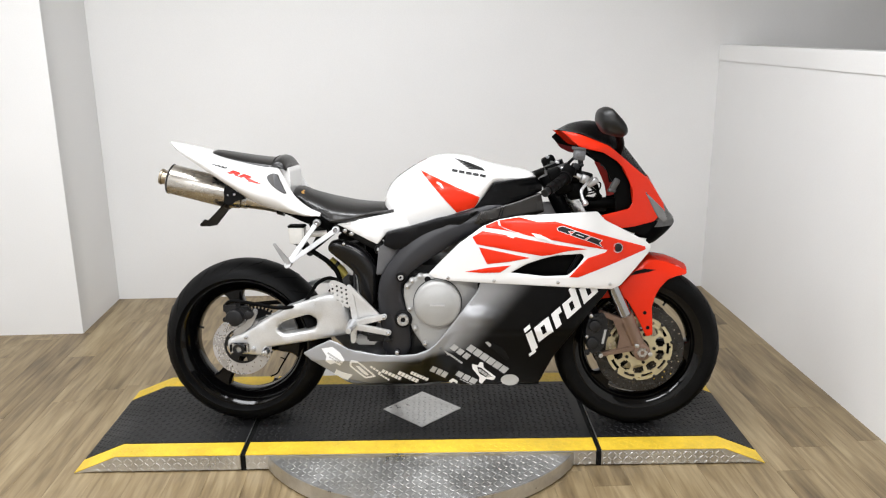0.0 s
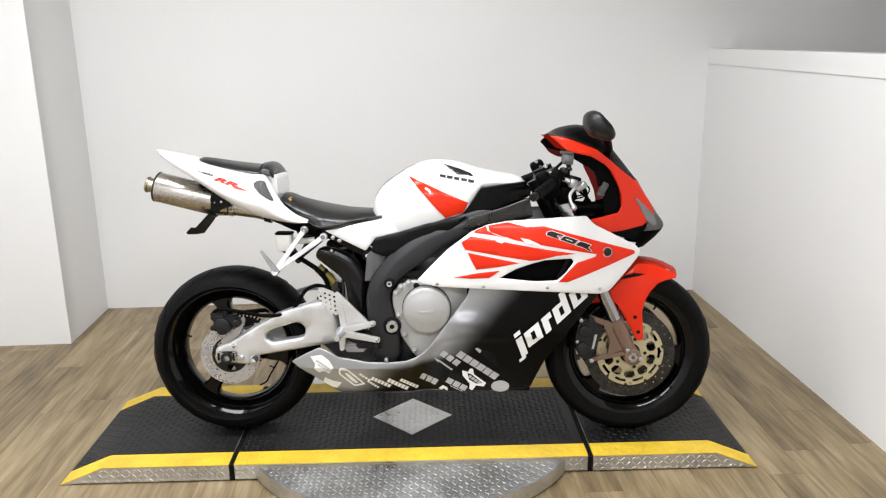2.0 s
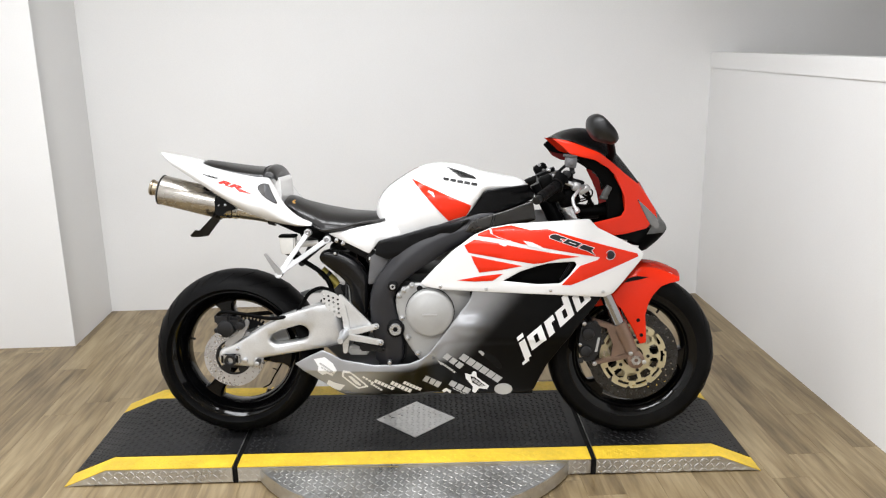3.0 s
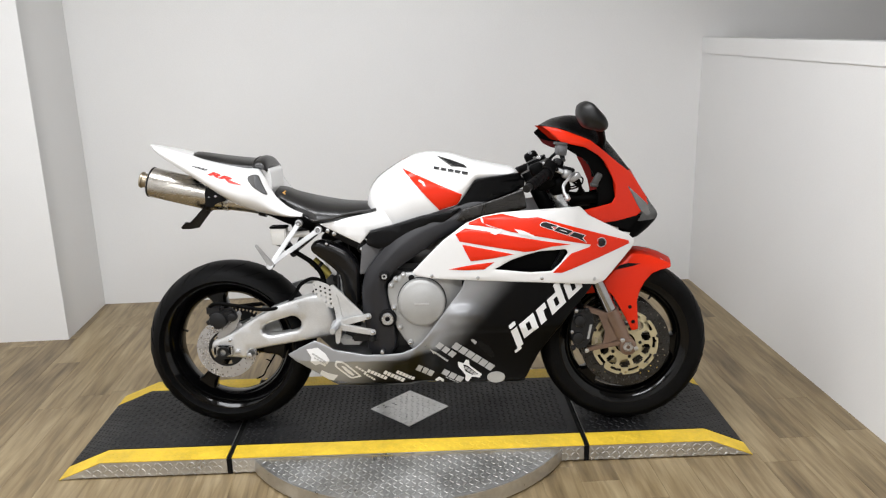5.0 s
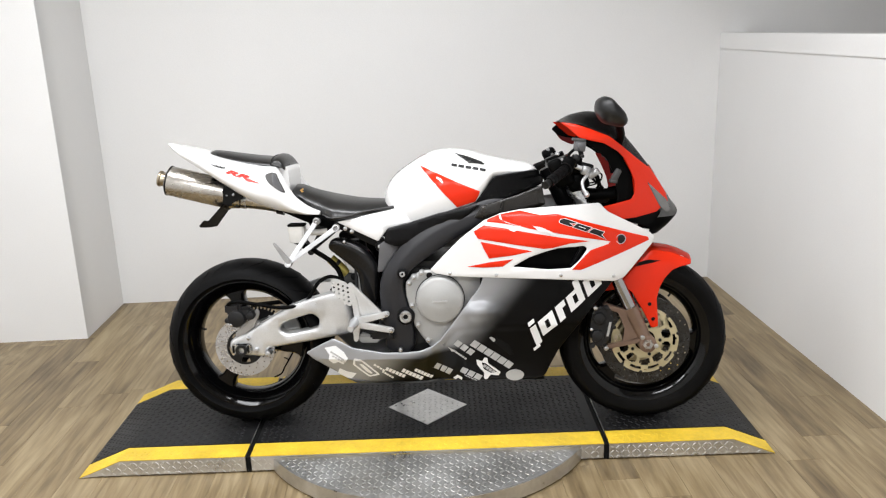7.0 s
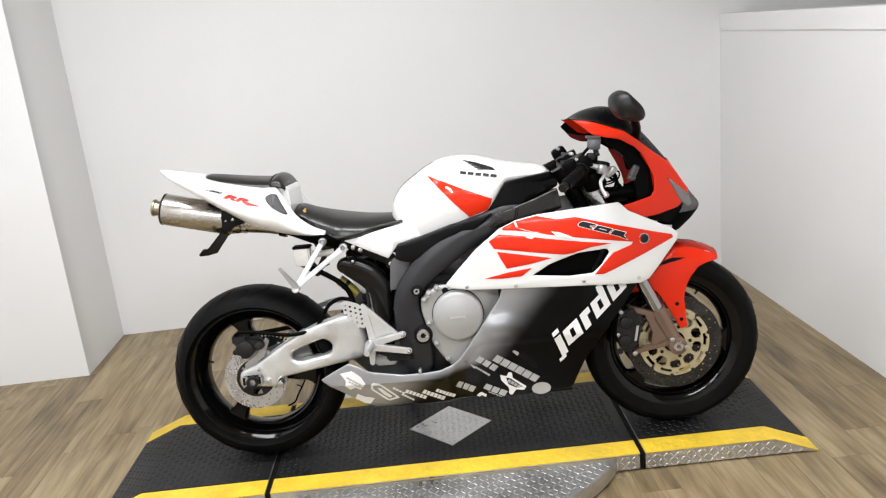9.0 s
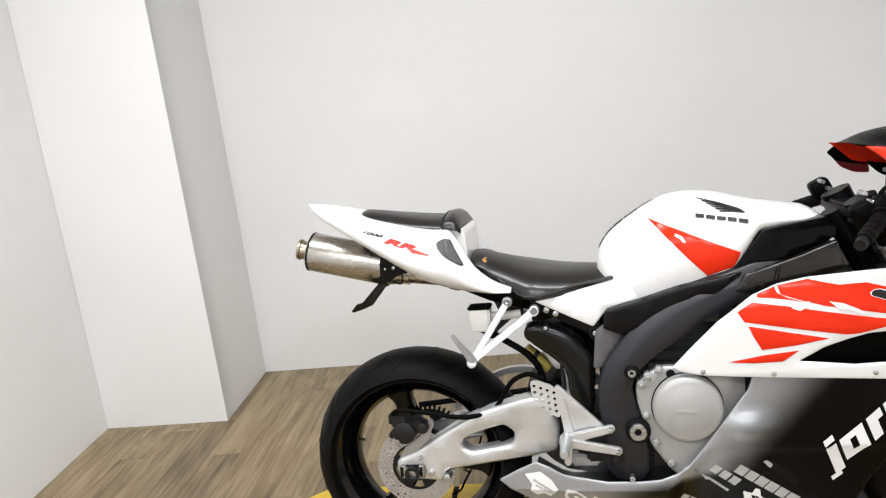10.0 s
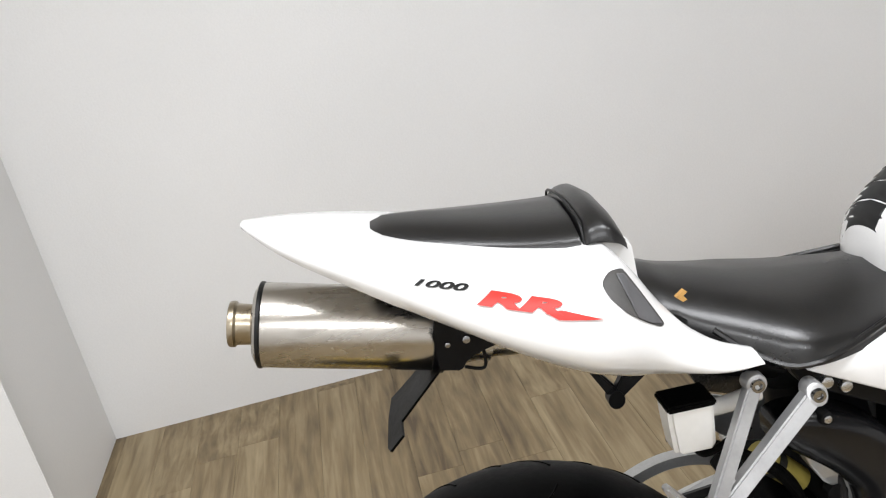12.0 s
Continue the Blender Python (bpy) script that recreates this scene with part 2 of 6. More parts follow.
platform_section(-PL, -J - 0.009, "platform ramp end with black rubber mat and yellow tape")
mid = platform_section(-J + 0.009, J - 0.009, "middle platform section with black rubber mat and yellow tape")
platform_section(J + 0.009, PL, "platform ramp end with black rubber mat and yellow tape")
r = 0.148
part("diamond_plate", prism_bm([(-r, 0), (0, -r), (r, 0), (0, r)], HP + 0.0042, HP + 0.0068, "z", 0.001, 1), M_TREAD, mid, "bare aluminium diamond-shaped inlay")
spots = tread(-r, r, -r, r, 0.021, lambda x, y: abs(x) + abs(y) < r - 0.012, lambda x, y: HP + 0.0066)
tagged(part("plate_tread", bars_bm(spots, 0.0195, 0.0064, 0.0016), M_TREAD, mid, smooth=None), kind="stuff")
for x in (-J, J):
    strip = thing("gap_strip", "black rubber strip in the gap between platform sections", "gap strip", "gap strips", PLAT)
    part("strip", box_bm(x - 0.0085, x + 0.0085, -PD + 0.002, PD - 0.002, 0.001, HP - 0.003, 0.001, 1), M_GAP, strip)

DISC = 0.612
disc = thing("turntable_disc", "round worn aluminium tread plate turntable under the platform", "turntable", "", PLAT)
n = 96
outline = [(DISC * math.cos(2 * math.pi * k / n), DISC * math.sin(2 * math.pi * k / n)) for k in range(n)]
front = [p for p in outline if p[1] < -PD - 0.0025]
front = sorted(front, key=lambda p: p[0])
xe = math.sqrt(DISC**2 - (PD + 0.0025) ** 2)
part("front_plate", prism_bm([(-xe, -PD - 0.0025), *front, (xe, -PD - 0.0025)], 0.006, HP - 0.004, "z", 0.0015, 1), M_TREAD, disc)
# the same added black foot, for the dark gap under the disc's rim
part("gap_foot", prism_bm([(-xe + 0.03, -PD - 0.006), *[(x * 0.96, y * 0.96) for x, y in front if y * 0.96 < -PD - 0.008], (xe - 0.03, -PD - 0.006)], 0.0, 0.0065, "z", 0.0), M_GAP, disc, "black foot added to carry the plate and darken the gap below")
back = [(x, -y) for x, y in front]
part("rear_plate", prism_bm([(-xe, PD + 0.0025), *back, (xe, PD + 0.0025)], 0.001, HP - 0.004, "z", 0.0015, 1), M_TREAD, disc)


def disc_keep(x, y):
    return math.hypot(x, y) < DISC - 0.012 and y < -PD - 0.012


tagged(part("disc_tread", bars_bm(tread(-DISC, DISC, -DISC, -PD, 0.0200, disc_keep, lambda x, y: HP - 0.0042), 0.0215, 0.0064, 0.0013), M_TREAD, disc, smooth=None), kind="stuff")


# ---- materials of the motorcycle ----
M_WHITE = mat("white_gloss_paint", (0.735, 0.732, 0.725), 0.20, vary=0.03, scale=4, fine=200, coat=0.6, rough_vary=0.05)
M_RED = mat("orange_red_gloss_paint", (0.70, 0.026, 0.006), 0.22, vary=0.06, scale=5, fine=200, coat=0.10, rough_vary=0.05, spec=0.18)
M_BLACK = mat("black_gloss_paint", (0.0015, 0.0015, 0.0017), 0.14, vary=0.2, scale=6, fine=160, coat=0.03, rough_vary=0.05, spec=0.11)
M_SATIN = mat("satin_black_frame_paint", (0.0032, 0.0032, 0.0036), 0.38, vary=0.3, scale=8, fine=120, bump=0.0002, spec=0.14)
M_FRAME = mat("dark_grey_frame_paint", (0.018, 0.018, 0.0205), 0.36, vary=0.15, scale=8, fine=260, spec=0.34, rough_vary=0.05)
M_PLASTIC = mat("black_moulded_plastic", (0.0018, 0.0018, 0.0018), 0.46, vary=0.3, scale=9, fine=240, bump=0.0003, spec=0.045)
M_RUBBER = mat("tyre_rubber", (0.0040, 0.0040, 0.0042), 0.50, vary=0.6, scale=12, fine=120, bump=0.0004, spec=0.08)
M_SEAT = mat("black_seat_vinyl", (0.0055, 0.0053, 0.0053), 0.32, vary=0.25, scale=8, fine=420, bump=0.00025, spec=0.62, rough_vary=0.07)
M_ALU = mat("satin_cast_aluminium", (0.58, 0.59, 0.60), 0.36, metal=0.85, vary=0.10, scale=8, fine=260, bump=0.0003)
M_CASE = mat("painted_engine_aluminium", (0.38, 0.38, 0.372), 0.50, metal=0.35, vary=0.12, scale=7, fine=200, bump=0.0003)
M_STEEL = mat("brushed_steel", (0.56, 0.57, 0.585), 0.28, metal=1.0, vary=0.12, scale=5, fine=70, stretch=(2, 1, 14))
M_TITAN = mat("brushed_titanium_silencer", (0.50, 0.475, 0.435), 0.27, metal=1.0, vary=0.22, scale=4, fine=30, stretch=(1.0, 4, 4), rough_vary=0.09)
M_GOLD = mat("gold_anodised_metal", (0.58, 0.52, 0.34), 0.38, metal=0.7, vary=0.14, scale=12, fine=90)
M_BRONZE = mat("bronze_fork_leg", (0.215, 0.145, 0.108), 0.38, metal=0.6, vary=0.12, scale=10, fine=90)
M_DARKMETAL = mat("dark_engine_metal", (0.012, 0.012, 0.012), 0.45, metal=0.3, vary=0.4, scale=14, fine=90, bump=0.0004, spec=0.3)
M_CALIPER = mat("dark_grey_caliper", (0.012, 0.012, 0.013), 0.42, metal=0.3, vary=0.25, scale=16, fine=120, spec=0.4)
M_DECAL = mat("white_vinyl_decal", (0.78, 0.78, 0.78), 0.35, vary=0.05)
M_DECALGREY = mat("grey_vinyl_decal", (0.42, 0.42, 0.41), 0.4, vary=0.08)
M_INK = mat("dark_vinyl_decal", (0.016, 0.016, 0.016), 0.45, vary=0.1, spec=0.18)
M_SHELL = mat("satin_black_mirror_shell", (0.004, 0.004, 0.0042), 0.44, vary=0.2, scale=9, fine=200, spec=0.4)
M_LETTER = mat("pale_grey_print", (0.42, 0.42, 0.42), 0.4, vary=0.2, scale=60, fine=300)
M_REDDECAL = mat("red_vinyl_decal", (0.66, 0.030, 0.022), 0.4, vary=0.06, spec=0.3)
M_LAMP = mat("smoked_headlight_lens", (0.15, 0.148, 0.146), 0.12, vary=0.2, scale=20, fine=60, coat=0.5)
M_VENT = mat("grey_mesh_insert", (0.06, 0.058, 0.056), 0.6, vary=0.3, scale=40, fine=300, bump=0.0006)
M_DISC = mat("worn_disc_steel", (0.48, 0.48, 0.49), 0.30, metal=0.7, vary=0.15, scale=14, fine=200)
M_DISCDARK = mat("dark_disc_steel", (0.050, 0.049, 0.048), 0.26, metal=0.8, vary=0.2, scale=14, fine=200)
M_SWING = mat("pale_satin_aluminium", (0.62, 0.625, 0.625), 0.36, metal=0.68, vary=0.18, scale=10, fine=220, bump=0.0002)
M_STRUT = mat("bead_blasted_aluminium", (0.40, 0.40, 0.40), 0.40, metal=0.75, vary=0.16, scale=22, fine=240, bump=0.0003)
M_OUTLET = mat("heat_stained_steel", (0.40, 0.345, 0.26), 0.30, metal=1.0, vary=0.25, scale=14, fine=90)
M_FORK = mat("hard_chromed_steel", (0.33, 0.33, 0.335), 0.16, metal=1.0, vary=0.1, scale=6, fine=90)
M_LINER = mat("dark_red_cowl_lining", (0.12, 0.006, 0.006), 0.4, vary=0.15, spec=0.3)
M_INFILL = mat("semi_gloss_black_plastic", (0.005, 0.005, 0.0055), 0.24, vary=0.2, scale=10, fine=120, spec=0.32, rough_vary=0.05)
M_RIM = mat("black_wheel_enamel", (0.0015, 0.0015, 0.0017), 0.10, vary=0.2, scale=6, fine=160, coat=0.12, rough_vary=0.04, spec=0.2)
M_GUSSET = mat("grey_cast_plate", (0.115, 0.115, 0.12), 0.45, metal=0.2, vary=0.2, scale=12, fine=180, bump=0.0003)

M_COWLRED = mat("red_cowl_lining", (0.42, 0.020, 0.014), 0.4, vary=0.15, spec=0.3)
M_DASH = mat("grey_instrument_back", (0.055, 0.055, 0.054), 0.5, vary=0.15)
M_OLIVE = mat("olive_gold_anodised_metal", (0.33, 0.27, 0.06), 0.36, metal=0.5, vary=0.25, scale=14, fine=90)
M_TAB = mat("torn_foam_yellow", (0.55, 0.31, 0.09), 0.8, vary=0.3, scale=60, fine=300)
M_MAROON = mat("maroon_vinyl", (0.075, 0.014, 0.016), 0.4, vary=0.15)
M_WHITEBOX = mat("white_plastic", (0.70, 0.69, 0.66), 0.4, vary=0.08)


def fade_paint():
    """Silver lacquer that fades to black along the fairing."""
    m, n, l, b = nodes_of("silver_to_black_fade_paint")
    tc, sep = n.new("ShaderNodeTexCoord"), n.new("ShaderNodeSeparateXYZ")
    l.new(tc.outputs["Object"], sep.inputs[0])
    low = n.new("ShaderNodeMapRange")            # below the crease the black reaches further back
    low.interpolation_type = "SMOOTHSTEP"
    low.inputs[1].default_value, low.inputs[2].default_value = 0.262, 0.330
    low.inputs[3].default_value, low.inputs[4].default_value = 0.19, 0.0
    l.new(sep.outputs[2], low.inputs[0])
    down = n.new("ShaderNodeMath")
    down.operation = "ADD"
    l.new(low.outputs[0], down.inputs[0])
    slope = n.new("ShaderNodeMath")              # and its edge leans with the fairing's front
    slope.operation = "MULTIPLY_ADD"
    l.new(sep.outputs[2], slope.inputs[0])
    slope.inputs[1].default_value = -0.80
    l.new(sep.outputs[0], slope.inputs[2])
    l.new(slope.outputs[0], down.inputs[1])
    grain = n.new("ShaderNodeTexNoise")
    grain.inputs["Scale"].default_value, grain.inputs["Detail"].default_value = 5, 4
    l.new(tc.outputs["Object"], grain.inputs["Vector"])
    wob = n.new("ShaderNodeMath")
    wob.operation = "MULTIPLY_ADD"
    l.new(grain.outputs[0], wob.inputs[0])
    wob.inputs[1].default_value = 0.05
    l.new(down.outputs[0], wob.inputs[2])
    cr = n.new("ShaderNodeValToRGB")
    cr.color_ramp.interpolation = "EASE"
    cr.color_ramp.elements[0].position, cr.color_ramp.elements[0].color = 0.445, (0.32, 0.325, 0.335, 1)
    cr.color_ramp.elements[1].position, cr.color_ramp.elements[1].color = 0.620, (0.002, 0.002, 0.0022, 1)
    l.new(wob.outputs[0], cr.inputs[0])
    l.new(cr.outputs[0], b.inputs["Base Color"])
    b.inputs["Roughness"].default_value, b.inputs["Metallic"].default_value = 0.36, 0.38
    b.inputs["Coat Weight"].default_value = 0.06
    b.inputs["Coat Roughness"].default_value = 0.05
    b.inputs["Specular IOR Level"].default_value = 0.14
    return m


def screen_mat():
    m, n, l, b = nodes_of("dark_smoked_screen")
    b.inputs["Base Color"].default_value = (0.004, 0.004, 0.0045, 1)
    b.inputs["Roughness"].default_value = 0.16
    b.inputs["Specular IOR Level"].default_value = 0.08
    t, mix = n.new("ShaderNodeBsdfTransparent"), n.new("ShaderNodeMixShader")
    t.inputs[0].default_value = (0.06, 0.05, 0.05, 1)
    mix.inputs[0].default_value = 0.93
    l.new(t.outputs[0], mix.inputs[1])
    l.new(b.outputs[0], mix.inputs[2])
    l.new(mix.outputs[0], n["Material Output"].inputs[0])
    return m


M_FADE, M_SCREEN = fade_paint(), screen_mat()

# ---- shapes of the motorcycle, upright, in its own frame: x ahead, y to its left, z up from the tyre's foot ----
BIKE = Matrix.Translation((0.0045, -0.082, HP + 0.006)) @ Matrix.Rotation(radians(-6.0), 4, "X")
bike = thing("motorcycle", "white, red and black sport motorcycle leaning on its side stand", "motorcycle", "", BIKE)


def curve(table):
    """A smooth reading of a short table of (x, value), with no overshoot."""
    xs, vs = [p[0] for p in table], [p[1] for p in table]
    n = len(xs)
    d = [(vs[k + 1] - vs[k]) / (xs[k + 1] - xs[k]) for k in range(n - 1)]
    m = [d[0]] + [2 * d[k - 1] * d[k] / (d[k - 1] + d[k]) if d[k - 1] * d[k] > 0 else 0.0 for k in range(1, n - 1)] + [d[-1]]

    def at(x):
        if x <= xs[0]:
            return vs[0]
        for k in range(n - 1):
            if x <= xs[k + 1]:
                h = xs[k + 1] - xs[k]
                t = (x - xs[k]) / h
                return (1 + 2 * t) * (1 - t) ** 2 * vs[k] + t * (1 - t) ** 2 * h * m[k] + t * t * (3 - 2 * t) * vs[k + 1] + t * t * (t - 1) * h * m[k + 1]
        return vs[-1]

    return at


def lathe_bm(profile, n=64, axis="y", at=(0, 0, 0), closed=True):
    bm = bmesh.new()
    rows = []
    for k in range(n):
        a = 2 * math.pi * k / n
        c, s = math.cos(a), math.sin(a)
        row = []
        for r, d in profile:
            p = {"y": (r * c, d, r * s), "x": (d, r * c, r * s), "z": (r * c, r * s, d)}[axis]
            row.append(bm.verts.new(Vector(p) + Vector(at)))
        rows.append(row)
    m = len(profile)
    for k in range(n):
        a, b = rows[k], rows[(k + 1) % n]
        for i in range(m if closed else m - 1):
            j = (i + 1) % m
            bm.faces.new((a[i], a[j], b[j], b[i]))
    bmesh.ops.remove_doubles(bm, verts=bm.verts, dist=1e-5)
    return bm


def disc_bm(x, z, r, y0, y1, round_=0.002, n=32):
    """A round plug facing the side, between two depths (y0 is the outer face)."""
    s = 1 if y1 > y0 else -1
    return lathe_bm([(0.00001, y0), (r - round_, y0), (r - 0.3 * round_, y0 + s * 0.3 * round_), (r, y0 + s * round_), (r, y1), (0.00001, y1)], n, "y", (x, 0, z), closed=False)


def join_bm(*parts):
    out = bmesh.new()
    for p in parts:
        me = bpy.data.meshes.new("tmp")
        p.to_mesh(me)
        p.free()
        out.from_mesh(me)
        bpy.data.meshes.remove(me)
    return out


def tube_bm(points, r, n=10, steps=6, r_end=None):
    """A round hose or bar along a smooth line of points."""
    ps = [Vector(p) for p in points]
    line = []
    for i in range(len(ps) - 1):
        a, p, q, b = ps[max(0, i - 1)], ps[i], ps[i + 1], ps[min(len(ps) - 1, i + 2)]
        k = steps if len(ps) > 2 else 1
        for t in [j / k for j in range(k)]:
            line.append(0.5 * (2 * p + (q - a) * t + (2 * a - 5 * p + 4 * q - b) * t * t + (3 * p - a - 3 * q + b) * t**3) if len(ps) > 2 else p.lerp(q, t))
    line.append(ps[-1])
    bm = bmesh.new()
    rings, side = [], None
    for i, p in enumerate(line):
        d = (line[min(i + 1, len(line) - 1)] - line[max(i - 1, 0)]).normalized()
        side = d.orthogonal() if side is None else (side - d * side.dot(d))
        side.normalize()
        up = d.cross(side)
        rr = r if r_end is None else r + (r_end - r) * i / (len(line) - 1)
        rings.append([bm.verts.new(p + (side * math.cos(2 * math.pi * k / n) + up * math.sin(2 * math.pi * k / n)) * rr) for k in range(n)])
    for a, b in zip(rings, rings[1:]):
        for k in range(n):
            bm.faces.new((a[k], a[(k + 1) % n], b[(k + 1) % n], b[k]))
    bm.faces.new(rings[0])
    bm.faces.new(rings[-1][::-1])
    return bm


def loft_bm(rings, caps=True):
    bm = bmesh.new()
    rows = [[bm.verts.new(p) for p in ring] for ring in rings]
    n = len(rows[0])
    for a, b in zip(rows, rows[1:]):
        for k in range(n):
            bm.faces.new((a[k], a[(k + 1) % n], b[(k + 1) % n], b[k]))
    if caps:
        bm.faces.new(rows[0])
        bm.faces.new(rows[-1][::-1])
    return bm


def inward(loop, d):
    """A loop moved sideways by d, into its own area."""
    n = len(loop)
    area = sum(loop[k][0] * loop[(k + 1) % n][1] - loop[(k + 1) % n][0] * loop[k][1] for k in range(n))
    s = d if area > 0 else -d
    out = []
    for k in range(n):
        a, p, c = Vector(loop[k - 1]), Vector(loop[k]), Vector(loop[(k + 1) % n])
        u, v = (p - a).normalized(), (c - p).normalized()
        w = Vector((-u.y - v.y, u.x + v.x))
        w = w.normalized() if w.length > 1e-6 else Vector((-u.y, u.x))
        k_ = max(0.5, w.dot(Vector((-u.y, u.x))))
        q = p + w * s / k_
        out.append((q.x, q.y))
    return out


def loop_gap(loops, x, z):
    """The distance from a point to the nearest of some loops."""
    best = 1e9
    for loop in loops:
        ax, az = loop[-1]
        for bx, bz in loop:
            dx, dz = bx - ax, bz - az
            t = ((x - ax) * dx + (z - az) * dz) / max(1e-12, dx * dx + dz * dz)
            t = 0.0 if t < 0 else 1.0 if t > 1 else t
            g = (x - ax - t * dx) ** 2 + (z - az - t * dz) ** 2
            best = g if g < best else best
            ax, az = bx, bz
    return math.sqrt(best)


def panel_bm(outline, depth, thick=0.004, side=-1, cell=0.03, holes=(), edge=0.003, lift=0.0):
    """A curved sheet: a side-view outline pushed out to depth(x, z), with holes, rounded rims and thickness."""
    bm = bmesh.new()
    if len(holes) > 1:
        es = []
        for loop in (outline, *holes):
            vs = [bm.verts.new((x, 0, z)) for x, z in loop]
            es += [bm.edges.new((vs[i], vs[(i + 1) % len(vs)])) for i in range(len(vs))]
        bmesh.ops.triangle_fill(bm, use_beauty=True, use_dissolve=False, edges=es)
    else:
        loops = [list(outline), *[list(h) for h in holes]]
        if edge:
            for k, loop in enumerate(loops):
                prev = loop
                for d in (0.4 * edge, edge):
                    nxt = inward(loop, d if k == 0 else -d)
                    a, c = [bm.verts.new((x, 0, z)) for x, z in prev], [bm.verts.new((x, 0, z)) for x, z in nxt]
                    for q in range(len(a)):
                        bm.faces.new((a[q], a[(q + 1) % len(a)], c[(q + 1) % len(a)], c[q]))
                    prev = nxt
                loops[k] = prev
        ring = loops[0]
        if len(loops) == 2:
            hole = loops[1]
            area = lambda q: sum(q[k][0] * q[(k + 1) % len(q)][1] - q[(k + 1) % len(q)][0] * q[k][1] for k in range(len(q)))
            if area(hole) * area(ring) > 0:
                hole = hole[::-1]
            i, j = min(((i, j) for i in range(len(ring)) for j in range(len(hole))), key=lambda k: math.dist(ring[k[0]], hole[k[1]]))
            ring = ring[i:] + ring[: i + 1] + hole[j:] + hole[: j + 1]
        bm.faces.new([bm.verts.new((x, 0, z)) for x, z in ring])
    xs, zs = [p[0] for p in outline], [p[1] for p in outline]
    for lo, hi, co, no in ((min(xs), max(xs), (1, 0, 0), (1, 0, 0)), (min(zs), max(zs), (0, 0, 1), (0, 0, 1))):
        k = int((hi - lo) / cell)
        for i in range(1, k + 1):
            at = Vector(co) * (lo + (hi - lo) * i / (k + 1))
            bmesh.ops.bisect_plane(bm, geom=bm.verts[:] + bm.edges[:] + bm.faces[:], dist=1e-6, plane_co=at, plane_no=no)
    bmesh.ops.remove_doubles(bm, verts=bm.verts, dist=2e-6)
    loops = [outline, *holes]
    for v in bm.verts:
        drop = 0.8 * edge * (1 - min(1, loop_gap(loops, v.co.x, v.co.z) / edge)) ** 2 if edge else 0.0
        v.co.y = side * (depth(v.co.x, v.co.z) + lift - drop)
    if thick:
        bounds = [e for e in bm.edges if len(e.link_faces) == 1]
        faces = bm.faces[:]
        inner = {v: bm.verts.new(v.co - Vector((0, side * thick, 0))) for v in bm.verts[:]}
        for f in faces:
            bm.faces.new([inner[v] for v in reversed(f.verts)])
        for e in bounds:
            a, c = e.verts
            bm.faces.new((a, c, inner[c], inner[a]))
    return bm


def both(name, outline, depth, material, parent, label="", **kw):
    """The same panel on the right and on the left side."""
    return [part(name, panel_bm(outline, depth, side=s, **kw), material, parent, label) for s in (-1, 1)]


def rounded(outline, r=0.006, k=3):
    """An outline with its corners rounded."""
    out, n = [], len(outline)
    for i in range(n):
        a, p, b = Vector(outline[i - 1]), Vector(outline[i]), Vector(outline[(i + 1) % n])
        u, v = (a - p), (b - p)
        ru, rv = min(r, u.length * 0.45), min(r, v.length * 0.45)
        s, e = p + u.normalized() * ru, p + v.normalized() * rv
        for j in range(k + 1):
            t = j / k
            q = s * (1 - t) ** 2 + p * 2 * t * (1 - t) + e * t * t
            out.append((q.x, q.y))
    return out


def flat(d):
    return lambda x, z: d


def word_bm(text, x, z, height, turn, depth, lift, shear=0.25, bold=0.0, wide=1.0, side=-1):
    """Letters laid on a curved panel."""
    data = bpy.data.curves.new("word", "FONT")
    data.body, data.size, data.shear, data.offset = text, height / 0.73, shear, bold
    data.extrude = 0.0004
    ob = new("word", data)
    me = bpy.data.meshes.new_from_object(ob.evaluated_get(bpy.context.evaluated_depsgraph_get()))
    bm = bmesh.new()
    bm.from_mesh(me)
    bpy.data.objects.remove(ob)
    bpy.data.curves.remove(data)
    bpy.data.meshes.remove(me)
    c, s = math.cos(turn), math.sin(turn)
    for axis, step, count in (((1, 0, 0), 0.006 / wide, 40), ((0, 1, 0), 0.003, 10)):
        for k in range(1, count):
            bmesh.ops.bisect_plane(bm, geom=bm.verts[:] + bm.edges[:] + bm.faces[:], dist=1e-7, plane_co=Vector(axis) * step * k, plane_no=axis)
    for v in bm.verts:
        u, w, e = v.co.x * wide, v.co.y, v.co.z
        px, pz = x + u * c - w * s, z + u * s + w * c
        v.co = (px, side * (depth(px, pz) + lift + e), pz)
    return bm


def slant(x, z, w, h, turn, lean=0.3):
    """A leaning block, as an outline in the side view."""
    c, s = math.cos(turn), math.sin(turn)
    pts = [(0, 0), (w, 0), (w + lean * h, h), (lean * h, h)]
    return [(x + a * c - b * s, z + a * s + b * c) for a, b in pts]


